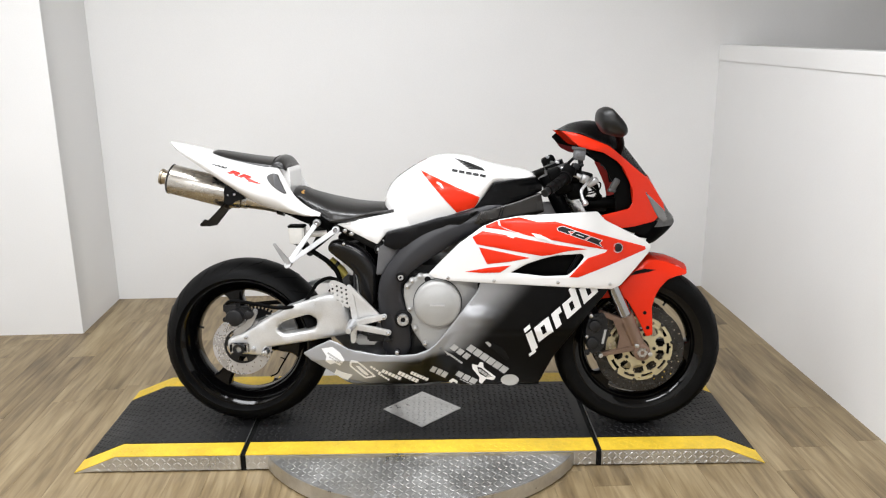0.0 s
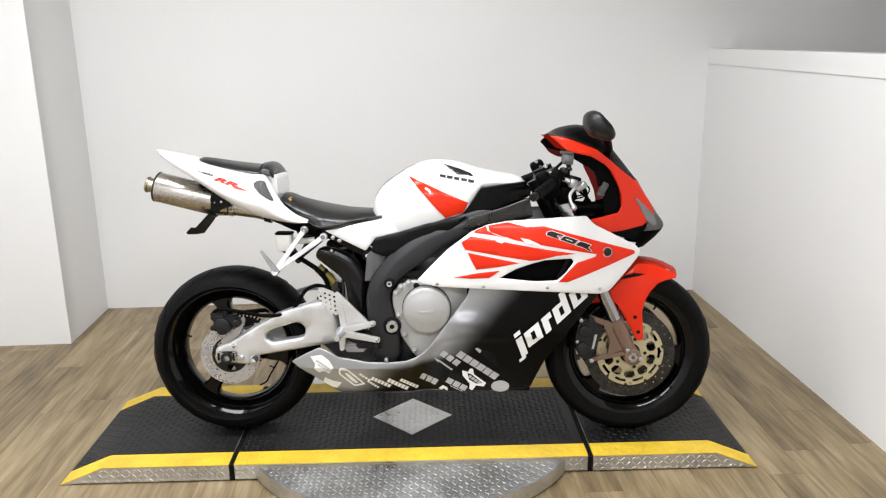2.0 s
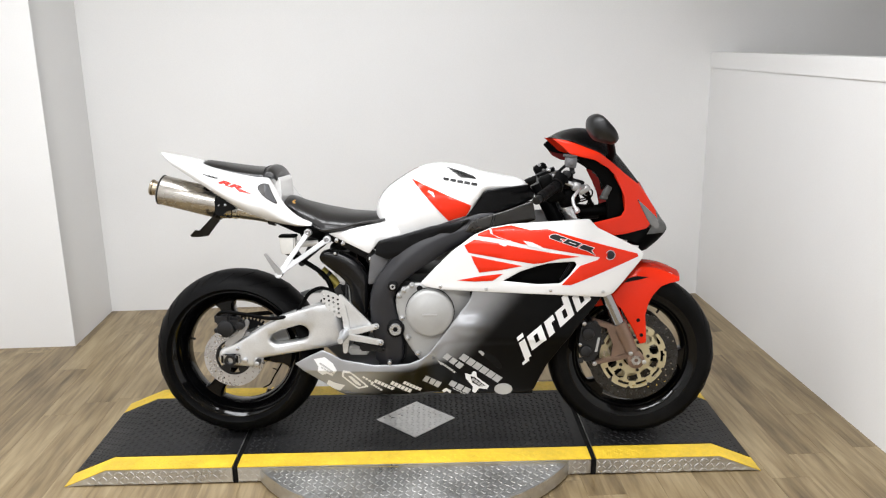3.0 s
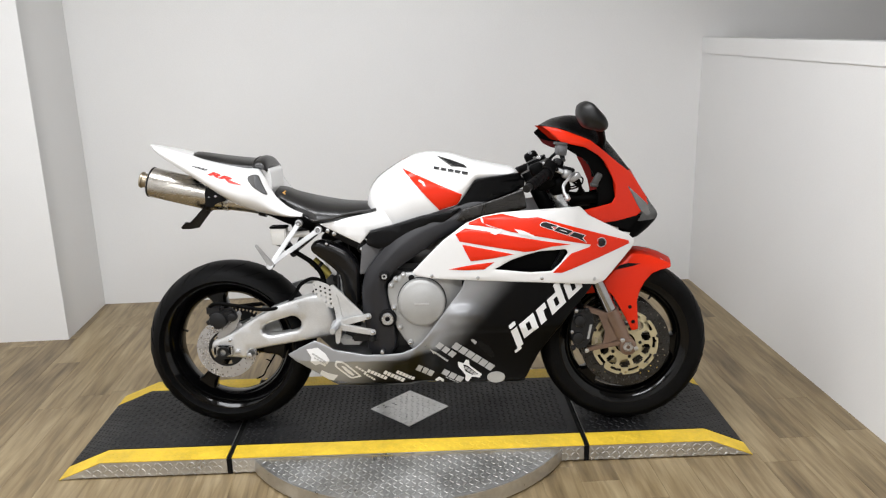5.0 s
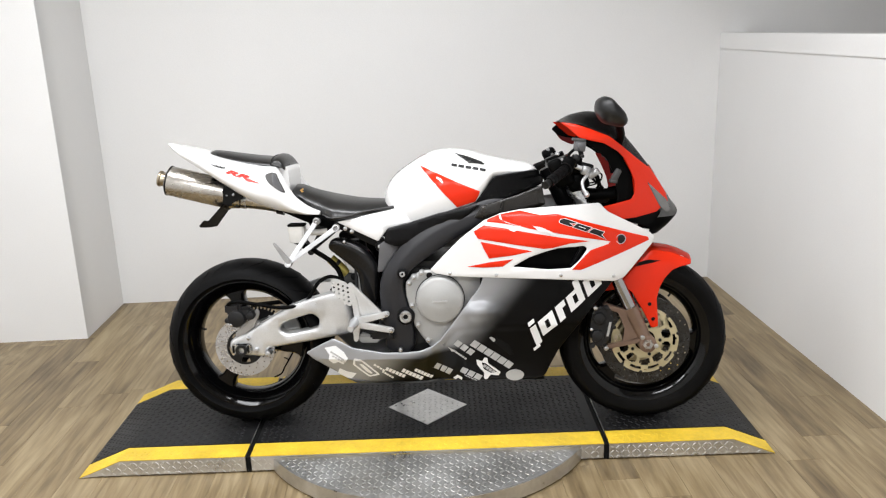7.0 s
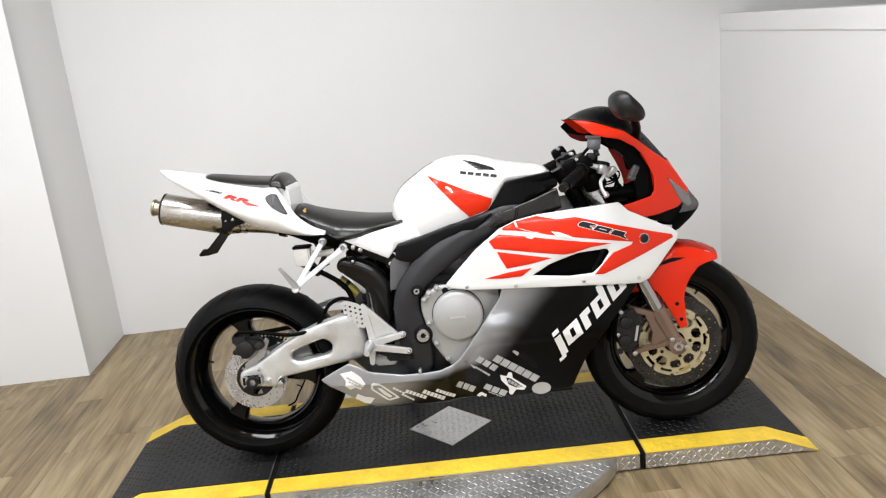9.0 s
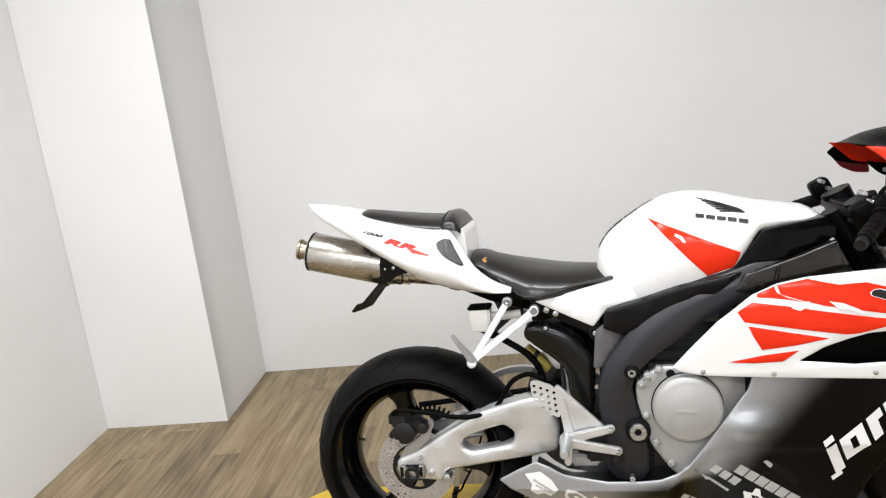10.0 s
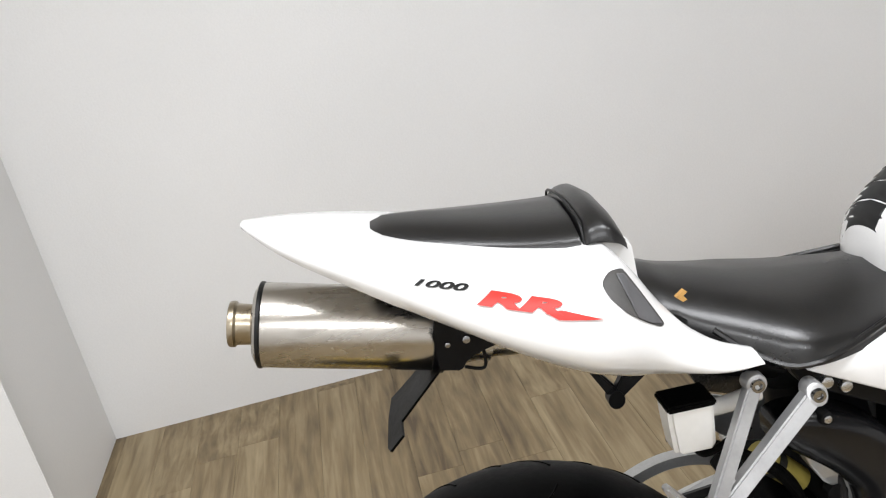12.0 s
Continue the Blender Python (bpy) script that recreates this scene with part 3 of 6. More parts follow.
def beam_bm(line, section, thick, side=-1, steps=7):
    """A cast beam along a side-view line of (x, z, half width, depth); section: (across, drop) from its upper rim to its lower."""
    ps = [Vector(p) for p in line]
    dense = []
    for i in range(len(ps) - 1):
        a, p, q, b = ps[max(0, i - 1)], ps[i], ps[i + 1], ps[min(len(ps) - 1, i + 2)]
        for t in [k / steps for k in range(steps)]:
            dense.append(0.5 * (2 * p + (q - a) * t + (2 * a - 5 * p + 4 * q - b) * t * t + (3 * p - a - 3 * q + b) * t**3))
    dense.append(ps[-1])
    rings = []
    for i, p in enumerate(dense):
        d = (dense[min(i + 1, len(dense) - 1)] - dense[max(i - 1, 0)])
        d = Vector((d[0], d[1])).normalized()
        n = Vector((-d.y, d.x))
        end = 1 - 0.35 * max(0.0, 1 - min(i, len(dense) - 1 - i) / 2)
        ring = [(p[0] + n.x * c * p[2] * end, side * (p[3] - drop), p[1] + n.y * c * p[2] * end) for c, drop in section]
        ring += [(p[0] - n.x * p[2] * end, side * (p[3] - thick), p[1] - n.y * p[2] * end), (p[0] + n.x * p[2] * end, side * (p[3] - thick), p[1] + n.y * p[2] * end)]
        rings.append(ring)
    return loft_bm(rings)


# ---- wheels ----
REAR, FRONT = (0.006, 0.0, 0.300), (1.405, 0.0, 0.292)


def tyre_profile(R, w, bead):
    h, out = w / 2, []
    for k in range(21):
        b = -1.4 + 2.8 * k / 20
        out.append((R - (1 - math.cos(b)) * h * 0.72, h * math.sin(b) / math.sin(1.4)))
    return out + [(bead, h * 0.76), (bead, -h * 0.76)]


def spoke_bm(c, turn, r0, r1, waist, half):
    """A spoke that flares with round fillets into the hub and the rim."""
    pts = []
    for k in range(21):
        t = k / 20
        r = r0 + (r1 - r0) * t
        near, far = max(0.0, 1 - (r - r0) / 0.045), max(0.0, 1 - (r1 - r) / 0.040)
        w = waist / 2 + 0.020 * (1 - math.sqrt(1 - near * near)) + 0.034 * (1 - math.sqrt(1 - far * far))
        pts.append((r, w))
    rows = []
    bm = bmesh.new()
    for r, w in pts:
        ring = [(w, -half * 0.7), (w - 0.006, -half), (-w + 0.006, -half), (-w, -half * 0.7), (-w, half * 0.7), (-w + 0.006, half), (w - 0.006, half), (w, half * 0.7)]
        rows.append([bm.verts.new((r, y, q)) for q, y in ring])
    for a, b in zip(rows, rows[1:]):
        for k in range(8):
            bm.faces.new((a[k], a[(k + 1) % 8], b[(k + 1) % 8], b[k]))
    bm.faces.new(rows[0])
    bm.faces.new(rows[-1][::-1])
    bmesh.ops.transform(bm, matrix=Matrix.Translation(c) @ Matrix.Rotation(-turn, 4, "Y"), verts=bm.verts)
    return bm


def ring_grid_bm(c, y, thick, r0, r1, nr, na, keep, turn=0.0):
    """A flat ring cut into cells, with the cells left out where keep() says so."""
    bm = bmesh.new()
    grid = {}

    def vert(i, k, d):
        key = (i, k % na, d)
        if key not in grid:
            r, a = r0 + (r1 - r0) * i / nr, 2 * math.pi * k / na + turn
            grid[key] = bm.verts.new((c[0] + r * math.cos(a), y + (thick if d else 0), c[2] + r * math.sin(a)))
        return grid[key]

    cells = {(i, k) for i in range(nr) for k in range(na) if keep(i, k)}
    for i, k in cells:
        for d in (0, 1):
            bm.faces.new([vert(i, k, d), vert(i + 1, k, d), vert(i + 1, k + 1, d), vert(i, k + 1, d)])
        for (di, dk), (p, q) in {(-1, 0): ((i, k), (i, k + 1)), (1, 0): ((i + 1, k), (i + 1, k + 1)), (0, -1): ((i, k), (i + 1, k)), (0, 1): ((i, k + 1), (i + 1, k + 1))}.items():
            if (i + di, (k + dk) % na) not in cells:
                bm.faces.new([vert(*p, 0), vert(*q, 0), vert(*q, 1), vert(*p, 1)])
    return bm


def wheel(name, c, R, w, turn, label):
    h = w * 0.40
    lip = 0.236 if w > 0.15 else 0.231
    rim = lathe_bm([(lip, -h), (lip, -h + 0.007), (lip - 0.016, -h + 0.02), (lip - 0.030, -0.3 * h), (lip - 0.030, 0.3 * h), (lip - 0.016, h - 0.02), (lip, h - 0.007), (lip, h), (lip - 0.010, h), (lip - 0.034, 0.7 * h), (lip - 0.050, 0.3 * h), (lip - 0.050, -0.3 * h), (lip - 0.034, -0.7 * h), (lip - 0.010, -h)], 96, "y", c)
    hub = lathe_bm([(0.016, -h * 0.9), (0.045, -h * 0.9), (0.052, -h * 0.5), (0.05, 0), (0.052, h * 0.5), (0.045, h * 0.9), (0.016, h * 0.9)], 40, "y", c)
    spokes = [spoke_bm(c, radians(a), 0.04, lip - 0.044, 0.048, 0.026) for a in turn]
    ob = part(name, rim, M_RIM, bike, label, 40)
    part("hub", hub, M_RIM, ob, "", 40)
    for spoke in spokes:
        part("spoke", spoke, M_RIM, ob, "", 40)
    tyre = part("tyre", lathe_bm(tyre_profile(R, w, lip - 0.008), 128, "y", c), M_RUBBER, ob, "black rubber tyre", 50)
    a = radians(turn[0] + 62)
    v = Vector((math.cos(a), 0, math.sin(a)))
    part("valve", tube_bm([Vector(c) + v * (lip - 0.034), Vector(c) + v * (lip - 0.064)], 0.004, 8), M_DARKMETAL, ob)
    return ob, tyre


rear_wheel, rear_tyre = wheel("rear_wheel", REAR, 0.2985, 0.190, (105, 236, 351), "glossy black three-spoke wheel")
front_wheel, front_tyre = wheel("front_wheel", FRONT, 0.294, 0.120, (-6, 110, 227), "glossy black three-spoke wheel")


def grooves(c, R, w, n, ahead, tyre):
    """Curved tread grooves on the tyre's shoulder, each a thin dark sliver set in the rubber."""
    for side in (-1, 1):
        cuts = []
        for k in range(n):
            for t0, t1, shift in ((0.25, 0.95, 0.0), (0.5, 1.15, 0.5)):
                pts = []
                for j in range(6):
                    b = t0 + (t1 - t0) * j / 5
                    a = 2 * math.pi * (k + shift) / n + ahead * 0.22 * (j / 5) ** 1.4
                    r = R - (1 - math.cos(b)) * w / 2 * 0.72
                    pts.append((c[0] + r * math.cos(a), side * w / 2 * math.sin(b) / math.sin(1.4), c[2] + r * math.sin(a)))
                cuts.append(tube_bm(pts, 0.0018, 5, 2, 0.0008))
        part("tread_groove", join_bm(*cuts), M_PLASTIC, tyre)


grooves(REAR, 0.2985, 0.190, 14, 1, rear_tyre)
grooves(FRONT, 0.294, 0.120, 16, -1, front_tyre)


def drilled(i, k):
    return not (i in (1, 3, 5) and (k + 2 * i) % 10 == 0)


def carrier_web(i, k):
    """Ten wide windows round the hub, ten slots and pinholes near the edge."""
    m, q = k % 16, (k + 8) % 16
    if 5 <= i <= 10:
        return not (4 <= m <= 11 if i in (5, 10) else 2 <= m <= 13)
    if 12 <= i <= 13:
        return not 3 <= q <= 12
    if i == 14:
        return k % 20 > 1
    return True


for s in (-1, 1):
    y = s * 0.068
    d = part("brake_disc", ring_grid_bm(FRONT, y, 0.004, 0.117, 0.156, 7, 180, drilled), M_DISCDARK, front_wheel, "drilled steel brake disc", 30)
    part("disc_carrier", ring_grid_bm(FRONT, y - 0.001, 0.006, 0.036, 0.116, 16, 160, carrier_web), M_GOLD, d, "gold disc carrier", 30)
    for rivet in [disc_bm(FRONT[0] + 0.116 * math.cos(a), FRONT[2] + 0.116 * math.sin(a), 0.0065, y + s * 0.003, y, 0.001, 12) for a in [2 * math.pi * k / 10 + 0.2 for k in range(10)]]:
        part("disc_rivet", rivet, M_DISCDARK, d)
    for k in range(5):
        a = 2 * math.pi * (2 * k) / 10
        part("carrier_bolt", disc_bm(FRONT[0] + 0.052 * math.cos(a), FRONT[2] + 0.052 * math.sin(a), 0.006, y + s * 0.005, y, 0.002, 12), M_DARKMETAL, d)
rd = part("brake_disc", ring_grid_bm(REAR, -0.100, 0.004, 0.064, 0.105, 7, 140, drilled), M_DISC, rear_wheel, "drilled steel brake disc", 30)
part("disc_carrier", ring_grid_bm(REAR, -0.099, 0.005, 0.03, 0.066, 4, 60, lambda i, k: i in (0, 3) or k % 12 < 6), M_DARKMETAL, rd, "", 30)
part("sprocket", ring_grid_bm(REAR, 0.098, 0.006, 0.04, 0.100, 5, 168, lambda i, k: (i < 4 or k % 4 < 2) and (i in (0, 3, 4) or k % 28 < 14)), M_DARKMETAL, rear_wheel, "steel rear sprocket", 30)

# ---- swingarm and rear axle ----
arm = rounded([(-0.036, 0.332), (0.018, 0.354), (0.076, 0.390), (0.150, 0.434), (0.190, 0.455), (0.322, 0.496), (0.374, 0.490), (0.394, 0.408), (0.388, 0.354), (0.224, 0.322), (0.090, 0.300), (0.084, 0.272), (-0.015, 0.279), (-0.040, 0.300)], 0.012)
slot = rounded([(0.143, 0.384), (0.170, 0.398), (0.255, 0.424), (0.283, 0.404), (0.275, 0.372), (0.250, 0.366), (0.166, 0.350), (0.141, 0.362)], 0.014)


def arm_depth(x, z):
    return 0.128 + 0.010 * max(0, 1 - abs(x - 0.33) / 0.12)


part("swingarm_beam", panel_bm(arm, arm_depth, 0.042, -1, 0.03, [slot], 0.009), M_SWING, bike, "cast aluminium swingarm", 40)
far_arm = rounded([(-0.040, 0.332), (0.015, 0.350), (0.070, 0.368), (0.150, 0.390), (0.190, 0.400), (0.322, 0.440), (0.374, 0.450), (0.394, 0.408), (0.388, 0.354), (0.224, 0.322), (0.090, 0.300), (0.084, 0.272), (-0.015, 0.279), (-0.040, 0.300)], 0.012)
part("swingarm_beam", panel_bm(far_arm, arm_depth, 0.042, 1, 0.03, (), 0.009), M_SWING, bike, "cast aluminium swingarm", 40)
part("swingarm_brace", beam_bm([(0.085, 0.385, 0.010, 0.132), (0.140, 0.440, 0.009, 0.132), (0.210, 0.480, 0.0085, 0.132), (0.270, 0.494, 0.0085, 0.132), (0.330, 0.484, 0.010, 0.132), (0.380, 0.445, 0.013, 0.132)], [(1.0, 0.004), (0.8, 0.0), (-0.8, 0.0), (-1.0, 0.004)], 0.024, 1), M_SWING, bike, "arched aluminium brace over the swingarm", 40)
part("swingarm_pivot", box_bm(0.34, 0.50, -0.10, 0.10, 0.37, 0.45, 0.02), M_DARKMETAL, bike)
part("axle", lathe_bm([(0.011, -0.150), (0.020, -0.150), (0.020, -0.136), (0.014, -0.136), (0.014, 0.136), (0.02, 0.136), (0.02, 0.15), (0.011, 0.15)], 24, "y", REAR), M_DARKMETAL, bike, "dark rear axle nut")
part("chain_adjuster", box_bm(-0.028, 0.040, -0.138, -0.130, 0.284, 0.322, 0.004), M_STEEL, bike, "steel chain adjuster block")
for x0, x1, z0, z1 in ((-0.027, -0.019, 0.290, 0.316), (0.026, 0.032, 0.290, 0.316), (-0.012, 0.024, 0.317, 0.3205)):
    part("adjuster_slot", box_bm(x0, x1, -0.1392, -0.136, z0, z1), M_GAP, bike)
for x, z, r in ((0.055, 0.297, 0.009), (0.096, 0.284, 0.010), (0.03, 0.34, 0.006)):
    part("arm_bolt", disc_bm(x, z, r, -0.139, -0.10), M_STEEL, bike)
part("torque_arm", prism_bm(rounded([(-0.01, 0.33), (0.05, 0.38), (0.072, 0.43), (0.060, 0.442), (0.036, 0.398), (-0.02, 0.356)], 0.008), -0.122, -0.108, "y", 0.002), M_STRUT, bike)
cal = part("rear_caliper", join_bm(disc_bm(-0.005, 0.412, 0.030, -0.150, -0.105, 0.006), box_bm(-0.045, 0.010, -0.142, -0.108, 0.425, 0.465, 0.008), box_bm(-0.010, 0.050, -0.135, -0.108, 0.405, 0.450, 0.008), disc_bm(0.045, 0.422, 0.014, -0.145, -0.108, 0.003), disc_bm(-0.038, 0.405, 0.009, -0.142, -0.11, 0.002)), M_CALIPER, bike, "dark grey rear brake caliper")
part("bleed_nipple", disc_bm(-0.022, 0.392, 0.006, -0.150, -0.13, 0.001, 12), M_STEEL, cal)
part("brake_hose", tube_bm([(-0.04, -0.125, 0.452), (-0.010, -0.14, 0.472), (0.060, -0.135, 0.462), (0.150, -0.13, 0.446), (0.225, -0.117, 0.455), (0.257, -0.11, 0.493), (0.283, -0.11, 0.530), (0.323, -0.11, 0.548), (0.366, -0.118, 0.538)], 0.0065), M_PLASTIC, bike, "black rubber brake hose")
part("sensor_wire", join_bm(tube_bm([(0.043, 0.13, 0.112), (0.070, 0.13, 0.126), (0.085, 0.13, 0.153), (0.112, 0.13, 0.197), (0.124, 0.13, 0.222), (0.150, 0.125, 0.300)], 0.0030, 8), tube_bm([(0.102, 0.13, 0.178), (0.094, 0.132, 0.184), (0.083, 0.134, 0.187)], 0.0024, 8)), M_PLASTIC, bike, "loose black wire")
part("chain_top", tube_bm([(-0.02, 0.10, 0.402), (0.2, 0.10, 0.425), (0.48, 0.10, 0.46)], 0.009, 6), M_DARKMETAL, bike, "drive chain")
part("chain_bottom", tube_bm([(-0.02, 0.10, 0.203), (0.2, 0.10, 0.29), (0.48, 0.10, 0.37)], 0.009, 6), M_DARKMETAL, bike, "drive chain")

# ---- silencer ----
AX0 = Vector((-0.251, 0, 0.883))


def along(profile, n=48):
    bm = lathe_bm(profile, n, "x", closed=False)
    bmesh.ops.transform(bm, matrix=Matrix.Translation(AX0) @ Matrix.Rotation(math.atan2(0.246, 0.969), 4, "Y"), verts=bm.verts)
    return bm


sil = part("silencer", along([(0.0001, -0.006), (0.044, -0.006), (0.050, -0.002), (0.0525, 0.006), (0.0525, 0.21), (0.050, 0.225), (0.034, 0.29), (0.026, 0.36), (0.024, 0.42), (0.0001, 0.42)]), M_TITAN, bike, "brushed titanium silencer under the seat", 50)
part("end_ring", along([(0.0515, -0.001), (0.0532, -0.0005), (0.0537, 0.001), (0.0537, 0.0035), (0.0520, 0.0055)]), M_DARKMETAL, sil)
part("outlet", along([(0.021, 0.0), (0.0225, -0.036), (0.0275, -0.037), (0.0285, -0.035), (0.0285, -0.030), (0.0255, -0.027), (0.0250, -0.010), (0.029, -0.004), (0.029, 0.0)]), M_OUTLET, sil, "steel exhaust outlet")
part("outlet_throat", along([(0.0001, -0.012), (0.0226, -0.012), (0.0230, -0.026)]), M_GAP, sil)
part("clamp", along([(0.0345, 0.270), (0.039, 0.270), (0.039, 0.285), (0.0335, 0.285)]), M_STEEL, sil)
part("joint_band", along([(0.024, 0.395), (0.030, 0.395), (0.030, 0.42), (0.024, 0.42)]), M_DARKMETAL, sil)
strap = part("silencer_bracket", join_bm(along([(0.0535, 0.212), (0.0555, 0.212), (0.0555, 0.226), (0.0515, 0.228)]), prism_bm(rounded([(-0.046, 0.846), (-0.040, 0.866), (0.004, 0.846), (0.030, 0.818), (-0.010, 0.808), (-0.020, 0.794), (-0.046, 0.799)], 0.004), -0.062, -0.056, "y", 0.002)), M_SATIN, bike, "black silencer strap")
for x, z, r in ((-0.031, 0.831, 0.0035), (-0.008, 0.833, 0.005)):
    part("strap_bolt", disc_bm(x, z, r, -0.066, -0.058, 0.001, 12), M_FORK, strap)
part("hanger_rod", tube_bm([(0.004, -0.055, 0.826), (0.010, -0.055, 0.812), (0.007, -0.055, 0.789), (-0.016, -0.055, 0.795)], 0.0022, 8), M_SATIN, strap)
# the bent sheet lies in one plane, slung from the strap towards the rear
sheet = [(-0.066, 0.050), (-0.106, 0.074), (-0.121, 0.086), (-0.125, 0.015), (-0.124, -0.083), (-0.120, -0.104), (-0.101, -0.108), (-0.103, -0.057), (-0.049, -0.062), (-0.040, -0.058), (-0.040, -0.030)]
bm = bmesh.new()
faces = [[bm.verts.new((x - d * 0.70, y, 0.728 + 0.9836 * (x + 0.121) - 0.123 * (y + 0.093) + d * 0.71)) for x, y in sheet] for d in (0.0, 0.003)]
bm.faces.new(faces[0])
bm.faces.new(faces[1][::-1])
for k in range(len(sheet)):
    q = (k + 1) % len(sheet)
    bm.faces.new((faces[0][k], faces[0][q], faces[1][q], faces[1][k]))
part("plate_bracket", bm, M_PLASTIC, bike, "bent black plate bracket")

# ---- tail unit ----
tail_top = curve([(-0.240, 1.014), (-0.18, 1.001), (-0.10, 0.980), (-0.04, 0.962), (0.03, 0.947), (0.10, 0.936), (0.155, 0.929), (0.178, 0.903), (0.205, 0.857), (0.235, 0.820), (0.27, 0.793), (0.305, 0.777)])
tail_low = curve([(-0.240, 1.008), (-0.18, 0.974), (-0.13, 0.949), (-0.07, 0.916), (0.02, 0.857), (0.113, 0.808), (0.207, 0.775), (0.27, 0.764), (0.305, 0.766)])
tail_half = curve([(-0.240, 0.014), (-0.20, 0.070), (-0.14, 0.120), (-0.07, 0.160), (0.0, 0.192), (0.06, 0.211), (0.11, 0.218), (0.15, 0.208), (0.19, 0.190), (0.24, 0.176), (0.305, 0.162)])


def tail_side(x, z):
    t, lo = tail_top(x), tail_low(x)
    s = min(1.0, max(0.0, (z - lo) / max(0.004, t - lo)))
    tuck = 0.50 if x < 0.12 else 0.50 - 0.42 * min(1, (x - 0.12) / 0.10)
    foot = 0.15 * min(1.0, max(0.0, (x + 0.08) / 0.08)) * (1 - min(1.0, s / 0.30)) ** 2
    return tail_half(x) * (0.93 + 0.07 * math.sin(math.pi * min(1, s * 1.3)) - 0.05 * s - tuck * s**8 - foot)


rings = []
for k in range(71):
    x = -0.240 + 0.545 * k / 70
    t, lo = tail_top(x), tail_low(x)
    right = [(x, -tail_side(x, lo + (t - lo) * j / 20), lo + (t - lo) * j / 20) for j in range(21)]
    yt = right[-1][1]
    dip = min(0.095 * min(1.0, max(0.0, (x - 0.172) / 0.016)), max(0.0, t - lo - 0.010))
    crown = [(x, yt * 0.965, t), (x, yt * 0.935, t - dip), (x, -yt * 0.935, t - dip), (x, -yt * 0.965, t)]
    left = [(x, -y, z) for _, y, z in reversed(right)]
    under = [(x, -right[0][1] * c, lo + min(0.012, (t - dip - lo) * 0.6)) for c in (0.8, 0.0, -0.8)]
    rings.append(right + crown + left + under)
tail = part("tail_cowl", loft_bm(rings), M_WHITE, bike, "glossy white tail cowl", 50)
for s in (-1, 1):
    part("tail_vent", panel_bm(rounded([(0.136, 0.906), (0.146, 0.912), (0.156, 0.913), (0.167, 0.909), (0.182, 0.879), (0.199, 0.845), (0.192, 0.846), (0.175, 0.859), (0.154, 0.877), (0.140, 0.894)], 0.005), tail_side, 0.004, s, 0.010, (), 0.001, 0.0022), M_VENT, tail, "dark grey mesh vent")
    part("vent_step", panel_bm(rounded([(0.155, 0.911), (0.165, 0.907), (0.180, 0.879), (0.195, 0.848), (0.180, 0.857), (0.165, 0.869), (0.160, 0.890)], 0.003), tail_side, 0.002, s, 0.010, (), 0.0008, 0.0042), M_GUSSET, tail, "paler inner step of the vent")
part("seat_back", prism_bm(rounded([(0.130, 0.936), (0.186, 0.929), (0.194, 0.915), (0.197, 0.86), (0.194, 0.835), (0.130, 0.86)], 0.006), -0.094, 0.094, "y", 0.008), M_WHITE, tail, "white wall behind the rider seat")
part("model_number", word_bm("1000", -0.057, 0.9440, 0.0050, radians(-15), tail_side, 0.0022, 0.36, 0.0002, 4.1), M_INK, tail, "small black number 1000")
part("model_letters", word_bm("RR", 0.006, 0.9180, 0.0115, radians(-16.5), tail_side, 0.0026, 0.29, 0.0009, 4.2), M_REDDECAL, tail, "red slanted letters RR")
part("letter_tail", panel_bm([(0.070, 0.9000), (0.088, 0.8975), (0.127, 0.8810), (0.082, 0.8905)], tail_side, 0.0008, -1, 0.01, (), 0.0, 0.0028), M_REDDECAL, tail)
part("under_tail", prism_bm(rounded([(-0.10, 0.93), (0.02, 0.885), (0.20, 0.81), (0.33, 0.76), (0.36, 0.70), (0.24, 0.735), (0.10, 0.80), (-0.05, 0.885)], 0.01), -0.075, 0.075, "y", 0.008), M_PLASTIC, bike, "black under-tail tray")

pad_top = curve([(-0.092, 0.982), (-0.078, 0.986), (-0.04, 0.982), (0.0, 0.976), (0.08, 0.965), (0.13, 0.960)])
pad_half = curve([(-0.092, 0.050), (-0.078, 0.060), (-0.05, 0.066), (0.0, 0.078), (0.08, 0.098), (0.13, 0.106)])


def cushion_bm(x0, x1, top, low, half, n=16, power=0.42, drop=0.0, flat_=0.55):
    rings = []
    for k in range(n + 1):
        x = x0 + (x1 - x0) * k / n
        t, lo, w = top(x), low(x), half(x)
        ring = []
        for j in range(24):
            a = 2 * math.pi * j / 24
            c, s = math.cos(a), math.sin(a)
            y = w * math.copysign(abs(c) ** flat_, c)
            z = (t + lo) / 2 + (t - lo) / 2 * math.copysign(abs(s) ** power, s) - drop * (y / max(w, 1e-4)) ** 2 * (1 if s > 0 else 0.3)
            ring.append((x, y, z))
        rings.append(ring)
    return loft_bm(rings)


pad = part("pillion_pad", cushion_bm(-0.092, 0.136, pad_top, curve([(-0.090, 0.966), (-0.04, 0.952), (0.03, 0.940), (0.136, 0.926)]), pad_half, power=0.46, drop=0.020, flat_=0.42), M_SEAT, bike, "slim black vinyl pillion pad", 60)
part("pad_hump", cushion_bm(0.138, 0.186, curve([(0.138, 0.955), (0.146, 0.966), (0.160, 0.969), (0.172, 0.963), (0.181, 0.953), (0.186, 0.942)]), curve([(0.138, 0.931), (0.17, 0.924), (0.190, 0.918)]), curve([(0.138, 0.104), (0.146, 0.111), (0.17, 0.112), (0.184, 0.108), (0.190, 0.102)]), 14, 0.46, 0.016, 0.46), M_SEAT, pad, "stitched front band of the pad", 60)
